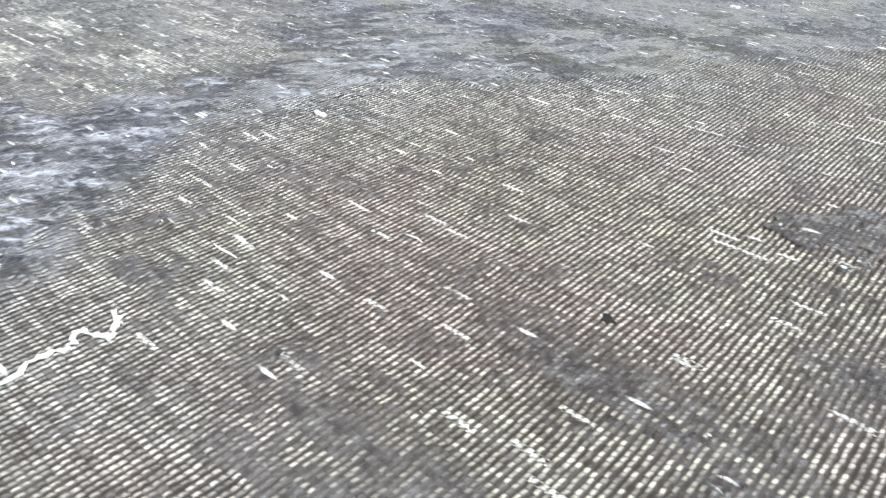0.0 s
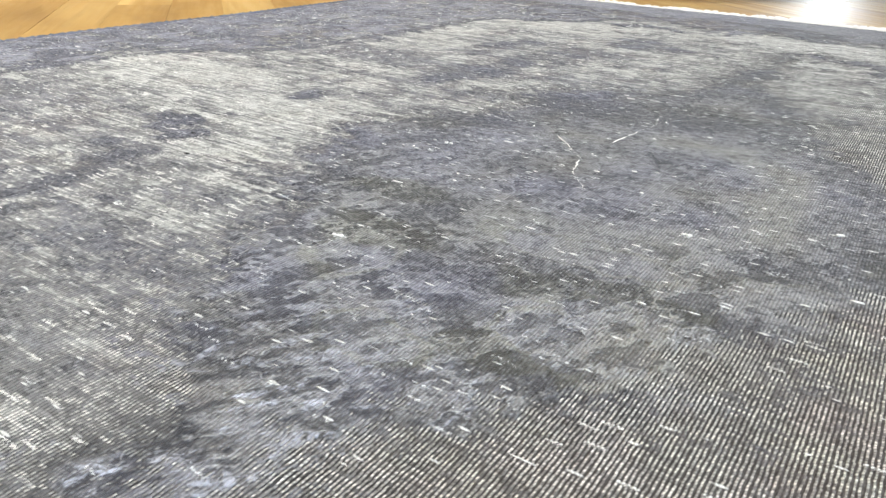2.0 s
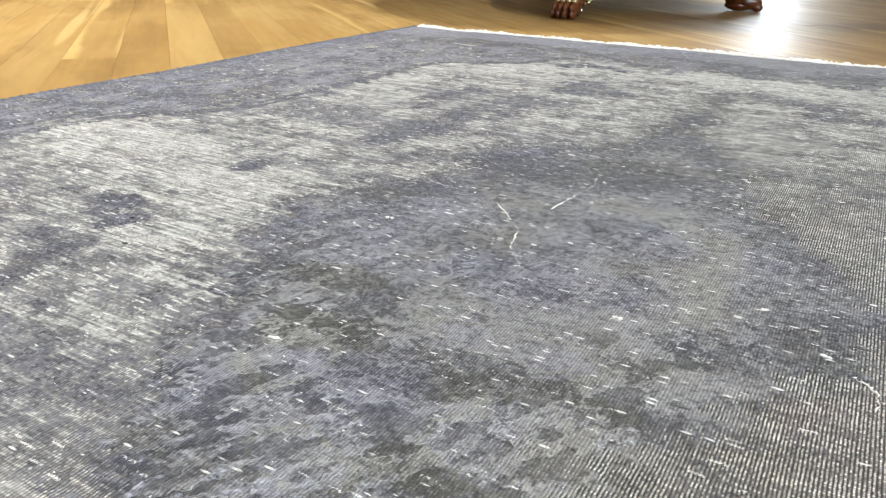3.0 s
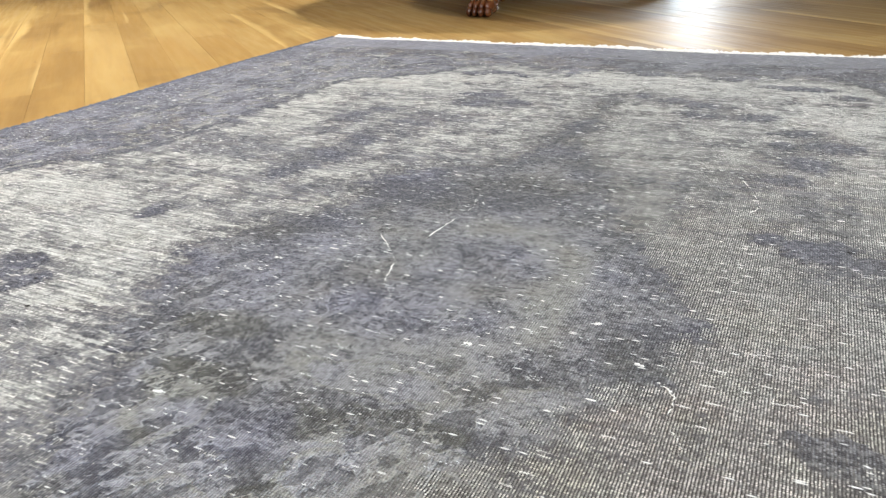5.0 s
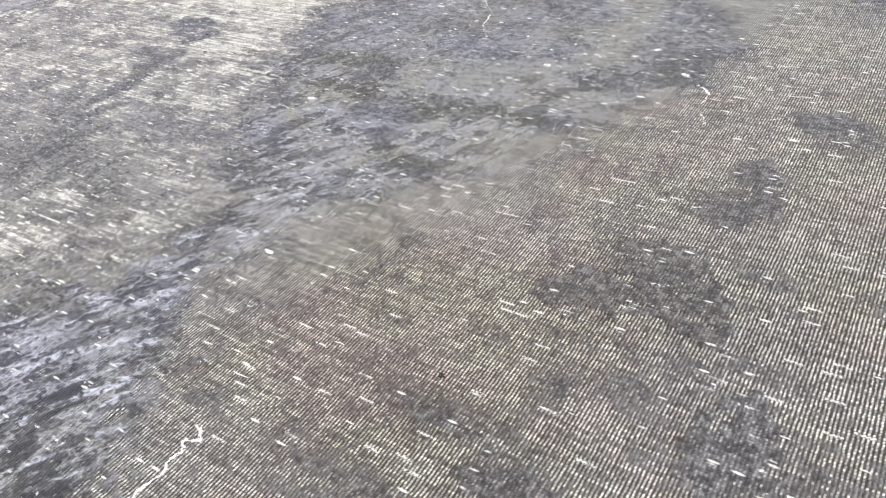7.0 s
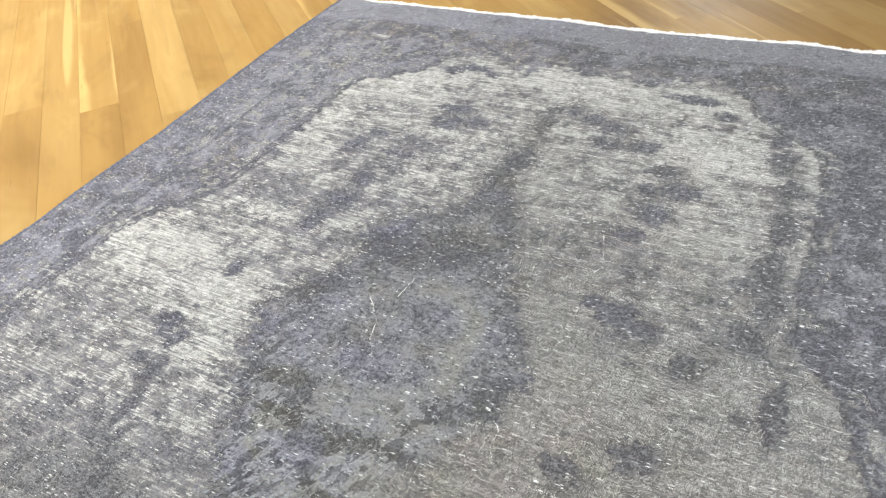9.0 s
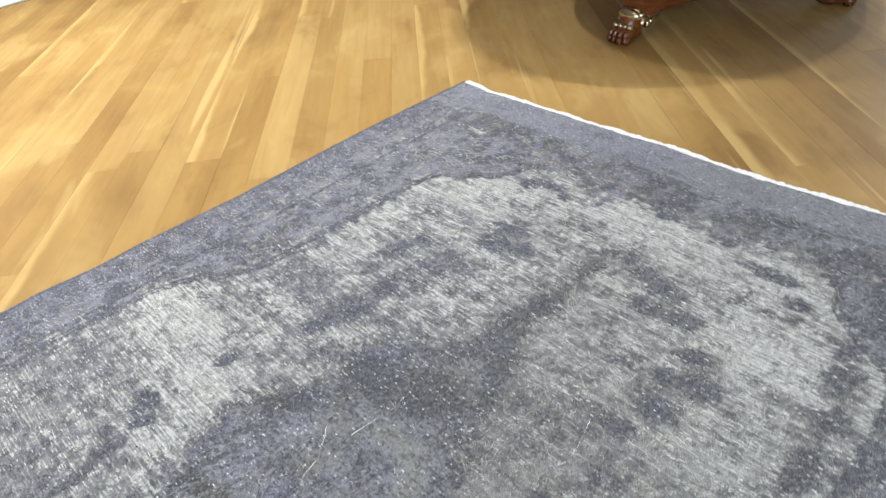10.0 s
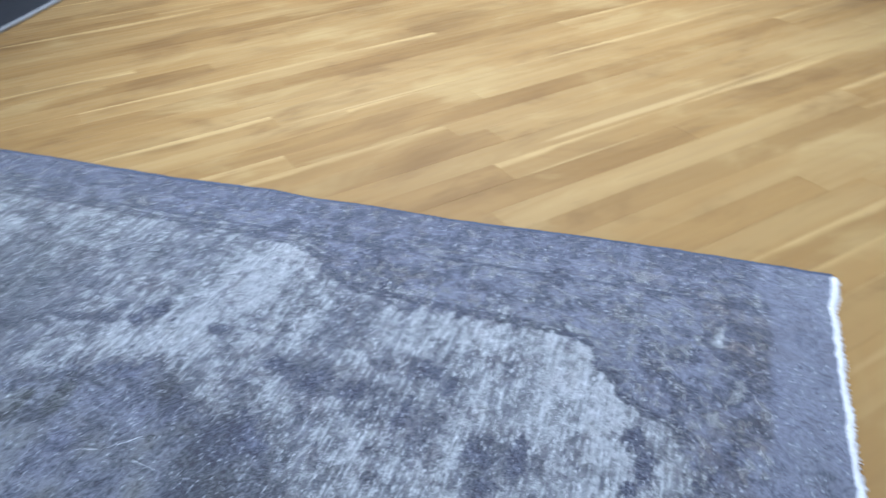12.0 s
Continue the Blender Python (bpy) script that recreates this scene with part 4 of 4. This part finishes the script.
# weft slubs: short white yarns pulled up across the worn rows
bm = bmesh.new()
spots = np.random.RandomState(8).rand(2, 60) * np.array([[0.75], [0.58]]) + np.array([[0.40], [1.0]])
spot_maps = rug_pattern(spots[0], spots[1])
spot_wear = spot_maps[0]
for u, v, bareness, top in zip(spots[0], spots[1], spot_wear, rug_height(spots[0], spots[1], spot_wear, spot_maps[-1])):
    if bareness < 0.5:
        continue
    ln = rng.choice((0.003, 0.005, 0.007, 0.010)) * rng.uniform(0.7, 1.3)
    p = [rug_xy(u + ln * k / 3, v + rng.uniform(-0.0003, 0.0003)) for k in range(4)]
    add_tube(bm, [(a, b, top + 0.0003 + 0.0002 * math.sin(k * 1.05)) for k, (a, b) in enumerate(p)], rng.uniform(0.00018, 0.00030), 6, lambda t: 0.3 + 0.9 * math.sin(math.pi * (0.1 + 0.8 * t)))
sl = part("weft_slub", bm, MAT_THREAD, rug, "short white weft yarns on the worn pile")
tagged(sl, kind="stuff")


# ---- pedestal table ----
table = thing("pedestal_table", (TABLE_X, TABLE_Y, FLOOR_Z), "dark mahogany tripod pedestal table with brass-mounted lion paw feet", "table", turn=-3)


def smooth_cap(bm):
    bmesh.ops.recalc_face_normals(bm, faces=bm.faces)
    return bm


def platform_outline():
    """Three-armed base with hollow sides."""
    pts = []
    for arm in range(3):
        a = radians(-90 + 120 * arm)
        d, n = Vector((math.cos(a), math.sin(a))), Vector((-math.sin(a), math.cos(a)))
        b = radians(-90 + 120 * (arm + 1))
        d2, n2 = Vector((math.cos(b), math.sin(b))), Vector((-math.sin(b), math.cos(b)))
        p0, p3 = d * 0.335 + n * 0.034, d2 * 0.335 - n2 * 0.034
        mid = (d + d2).normalized() * 0.115
        pts.append(d * 0.335 - n * 0.034)
        for k in range(15):
            t = k / 14
            pts.append((1 - t) ** 2 * p0 + 2 * t * (1 - t) * (mid * 0.62) + t * t * p3)
        pts.pop()
    return pts


bm = bmesh.new()
out = platform_outline()
low = [bm.verts.new((p.x, p.y, 0.062)) for p in out]
high = [bm.verts.new((p.x, p.y, 0.112)) for p in out]
bm.faces.new(high)
bm.faces.new(list(reversed(low)))
for i in range(len(out)):
    j = (i + 1) % len(out)
    bm.faces.new((low[i], low[j], high[j], high[i]))
bmesh.ops.recalc_face_normals(bm, faces=bm.faces)
bmesh.ops.bevel(bm, geom=[e for e in bm.edges if abs(e.verts[0].co.z - e.verts[1].co.z) < 1e-5], offset=0.003, segments=2, affect="EDGES")
part("base_platform", bm, MAT_MAHOGANY, table, "three-armed mahogany base with hollow sides")

for arm in range(3):
    m = pose(0, 0, 0, 0, 0, -90 + 120 * arm) @ pose(0.050, 0, 0)
    bm = bmesh.new()
    # ankle and four toes
    add_ball(bm, (0.292, 0, 0.040), (0.040, 0.032, 0.036), 16, 10, m)
    add_ball(bm, (0.300, 0, 0.016), (0.045, 0.030, 0.016), 14, 8, m)
    paw = part("paw_foot", smooth_cap(bm), MAT_MAHOGANY, table, "carved lion paw", True)
    for k in range(4):
        yy = (k - 1.5) * 0.0155
        reach = 0.030 if k in (1, 2) else 0.022
        bm = bmesh.new()
        add_ball(bm, (0.318 + reach * 0.2, yy * 1.05, 0.026), (0.034, 0.0088, 0.016), 10, 8, m)
        add_ball(bm, (0.330 + reach * 0.6, yy * 1.15, 0.013), (0.016, 0.0085, 0.0128), 10, 8, m)
        part("toe", smooth_cap(bm), MAT_MAHOGANY, paw, smooth=True)
    bm = bmesh.new()
    add_box(bm, (0.268, -0.036, 0.050), (0.306, 0.036, 0.083), 0.009, m)
    add_ball(bm, (0.300, 0, 0.066), (0.017, 0.036, 0.019), 14, 8, m)
    for k in range(4):
        add_ball(bm, (0.324, (k - 1.5) * 0.0160, 0.043), (0.013, 0.0080, 0.009), 8, 6, m)
    part("brass_cap", bm, MAT_BRASS, paw, "aged brass collar over the toes", True)
    for sgn in (-1, 1):
        bm = bmesh.new()
        curl = []
        for k in range(20):
            t = k / 19
            a = t * 4.6
            r = 0.017 * (1 - 0.7 * t)
            curl.append(m @ Vector((0.277 + r * math.cos(a) * 1.0, sgn * 0.036, 0.044 + r * math.sin(a))))
        add_tube(bm, curl, 0.0072, 8)
        tail = [m @ Vector((0.262 - 0.085 * t, sgn * (0.037 - 0.003 * t), 0.040 + 0.024 * t + 0.005 * math.sin(t * 9))) for t in [k / 9 for k in range(10)]]
        add_tube(bm, tail, 0.0062, 8, lambda t: 1 - 0.45 * t)
        add_ball(bm, tuple(m @ Vector((0.176, sgn * 0.034, 0.066))), (0.011, 0.009, 0.011), 10, 8)
        part("brass_scroll", bm, MAT_BRASS, paw, "curled brass scroll mount", True)

bm = bmesh.new()
add_lathe(bm, [(0.108, 0.113), (0.112, 0.118), (0.108, 0.124), (0.100, 0.127)], 48)
part("column_foot", bm, MAT_MAHOGANY, table, "turned mahogany moulding", True)
beads = 30
for k in range(beads):
    a = 2 * math.pi * k / beads
    bm = bmesh.new()
    add_ball(bm, (0.101 * math.cos(a), 0.101 * math.sin(a), 0.131), (0.0098, 0.0098, 0.0075), 8, 6)
    part("bead", bm, MAT_MAHOGANY, table, smooth=True)
bm = bmesh.new()
add_lathe(bm, [(0.094, 0.128), (0.099, 0.136), (0.094, 0.150), (0.080, 0.166), (0.067, 0.180), (0.060, 0.195), (0.058, 0.205)], 96, 24, 0.07, 0.13, 0.19)
part("column_gadroon", bm, MAT_MAHOGANY, table, "carved gadrooned swelling of the column", True)
bm = bmesh.new()
add_lathe(bm, [(0.056, 0.205), (0.057, 0.225), (0.056, 0.262), (0.055, 0.268), (0.062, 0.272), (0.064, 0.279), (0.060, 0.285), (0.066, 0.290), (0.067, 0.297), (0.058, 0.303), (0.053, 0.310), (0.052, 0.36), (0.060, 0.45), (0.062, 0.52), (0.052, 0.60), (0.040, 0.65), (0.046, 0.66), (0.050, 0.67), (0.050, 0.70)], 48)
part("column", bm, MAT_MAHOGANY, table, "turned mahogany column with ring mouldings", True)
bm = bmesh.new()
add_lathe(bm, [(0.10, 0.695), (0.43, 0.70), (0.445, 0.705), (0.45, 0.72), (0.46, 0.728), (0.46, 0.738), (0.452, 0.742)], 96)
part("tabletop", bm, MAT_MAHOGANY, table, "round mahogany top")


# ---- other rugs at the edge of the view ----
def flat_rug(name, at, turn, w, l, thick, mat, bind, label, line=None):
    top = thing(name, at, label, "rug", turn=turn)
    bm = bmesh.new()
    bmesh.ops.create_grid(bm, x_segments=60, y_segments=90, size=0.5)
    for v in bm.verts:
        v.co = Vector((v.co.x * w, v.co.y * l, thick + 0.0012 * noise.noise(v.co * 9)))
    ret = bmesh.ops.extrude_face_region(bm, geom=bm.faces[:])
    for v in [g for g in ret["geom"] if isinstance(g, bmesh.types.BMVert)]:
        v.co.z = 0.0005
    bmesh.ops.recalc_face_normals(bm, faces=bm.faces)
    part("woven_field", bm, mat, top, smooth=True)
    corners = [(-w / 2, -l / 2), (w / 2, -l / 2), (w / 2, l / 2), (-w / 2, l / 2)]
    for i in range(4):
        a, b = Vector((*corners[i], thick * 0.55)), Vector((*corners[(i + 1) % 4], thick * 0.55))
        bm = bmesh.new()
        add_tube(bm, [a.lerp(b, k / 60) for k in range(61)], thick * 0.62, 8)
        for v in bm.verts:
            v.co.z = max(0.0004, v.co.z)
        part("edge_binding", bm, bind, top, smooth=True)
    if line:
        for sgn in (-1, 1):
            bm = bmesh.new()
            add_tube(bm, [(sgn * (w / 2 - line) + 0.004 * noise.noise((k * 0.3, 1, 2)), -l / 2 + l * k / 60, thick + 0.0008) for k in range(61)], 0.0022, 5)
            part("woven_line", bm, MAT_PALE_LINE, top, "thin grey line woven parallel to the edge")
    return top


flat_rug("pale_rug", (-2.175 - 0.85, -0.75, FLOOR_Z), 0, 1.7, 2.9, 0.010, MAT_PALE_RUG, MAT_PALE_RUG, "plain pale grey-white wool rug lying on the floor", 0.23)
flat_rug("charcoal_rug", (-1.30, -2.63 - 0.75, FLOOR_Z), 10, 1.9, 1.4, 0.014, MAT_DARK_RUG, MAT_BINDING, "charcoal grey rug with a light grey bound edge")

# ---- floor boards ----
floor = tagged(new("floor", None), "warm oiled oak plank floor with pale sapwood streaks", "floor", kind="structure")
bm = bmesh.new()
add_box(bm, (X0, Y0, FLOOR_Z - 0.06), (X1, Y1, FLOOR_Z - 0.006))
part("subfloor", bm, MAT_SUBFLOOR, floor)
BOARD_TURN = 139.5
bd = Vector((math.cos(radians(BOARD_TURN)), math.sin(radians(BOARD_TURN)), 0))
bq = Vector((-bd.y, bd.x, 0)) * -1
SEAMS = [-1.30, -1.222, -1.145, -1.07, -0.995, -0.918, -0.842, -0.76, -0.68, -0.597, -0.515, -0.43, -0.355, -0.275, -0.195, -0.118, -0.04, 0.035, 0.125, 0.22, 0.32, 0.43, 0.515, 0.60]
rng = random.Random(11)
while SEAMS[0] > -7.2:
    SEAMS.insert(0, SEAMS[0] - rng.choice((0.075, 0.078, 0.082)))
while SEAMS[-1] < 7.2:
    SEAMS.append(SEAMS[-1] + rng.choice((0.075, 0.078, 0.082)))


def board_shape(l, w):
    """Corner points of one board with eased top edges, and its faces."""
    g, c, t = 0.0001, 0.00025, 0.006
    a, b = l / 2 - g, w / 2 - g
    vs = [(sx * a, sy * b, -t) for sx, sy in ((-1, -1), (1, -1), (1, 1), (-1, 1))]
    vs += [(sx * a, sy * b, -c) for sx, sy in ((-1, -1), (1, -1), (1, 1), (-1, 1))]
    vs += [(sx * (a - c), sy * (b - c), 0) for sx, sy in ((-1, -1), (1, -1), (1, 1), (-1, 1))]
    fs = [(8, 9, 10, 11)]
    for i in range(4):
        j = (i + 1) % 4
        fs += [(i, j, 4 + j, 4 + i), (4 + i, 4 + j, 8 + j, 8 + i)]
    return vs, fs


boards = []
for q0, q1 in zip(SEAMS, SEAMS[1:]):
    p = -7.6 + rng.uniform(0, 1)
    if abs(q0 + 0.918) < 0.01:
        p = -0.235 - 1.3 * 6
    while p < 7.4:
        l = 1.3 if abs(q0 + 0.918) < 0.01 else rng.choice((0.8, 1.1, 1.4, 1.7))
        c = bd * (p + l / 2) + bq * ((q0 + q1) / 2)
        boards.append((c, l, q1 - q0))
        p += l
boards.sort(key=lambda b: (b[0].x + 0.7) ** 2 + (b[0].y + 0.3) ** 2)
cache = {}
rest_v, rest_f = [], []


def cut_to_room(poly):
    """The part of a board's outline that lies between the walls."""
    for axis, limit, keep_above in ((0, X0 + 0.002, True), (0, X1 - 0.002, False), (1, Y0 + 0.002, True), (1, Y1 - 0.002, False)):
        out_ = []
        for p, q in zip(poly, poly[1:] + poly[:1]):
            a_in, b_in = (p[axis] > limit) == keep_above, (q[axis] > limit) == keep_above
            if a_in:
                out_.append(p)
            if a_in != b_in:
                f = (limit - p[axis]) / (q[axis] - p[axis])
                out_.append((p[0] + f * (q[0] - p[0]), p[1] + f * (q[1] - p[1])))
        poly = out_
        if len(poly) < 3:
            return []
    return poly


def outline(c, l, w):
    n = Vector((-bd.y, bd.x, 0))
    return [tuple((c + bd * (sx * l / 2) + n * (sy * w / 2)).xy) for sx, sy in ((-1, -1), (1, -1), (1, 1), (-1, 1))]


for i, (c, l, w) in enumerate(boards):
    whole = outline(c, l, w)
    kept = cut_to_room(whole)
    if not kept:
        continue
    if kept != whole:
        k, m = len(rest_v), len(kept)
        rest_v += [(a, b, FLOOR_Z - 0.006) for a, b in kept] + [(a, b, FLOOR_Z) for a, b in kept]
        rest_f += [tuple(range(k + m, k + 2 * m))] + [(k + n, k + (n + 1) % m, k + m + (n + 1) % m, k + m + n) for n in range(m)]
        continue
    vs, fs = board_shape(l, w)
    if i < 290:
        key = (round(l, 3), round(w, 3))
        if key not in cache:
            me = bpy.data.meshes.new("floor_board")
            me.from_pydata(vs, [], fs)
            me.materials.append(MAT_WOOD)
            cache[key] = me
        ob = new("floor_board", cache[key])
        ob.parent = floor
        ob.matrix_world = pose(c.x, c.y, FLOOR_Z + rng.uniform(-0.0002, 0.0002), 0, 0, BOARD_TURN)
    else:
        k = len(rest_v)
        rest_v += [tuple(Vector((c.x, c.y, FLOOR_Z)) + bd * v[0] + Vector((-bd.y, bd.x, 0)) * v[1] + Vector((0, 0, v[2]))) for v in vs]
        rest_f += [tuple(k + n for n in f) for f in fs]
me = bpy.data.meshes.new("far_boards")
me.from_pydata(rest_v, [], rest_f)
me.materials.append(MAT_WOOD_FAR)
ob = new("far_boards", me)
ob.parent = floor
tagged(ob, kind="stuff")
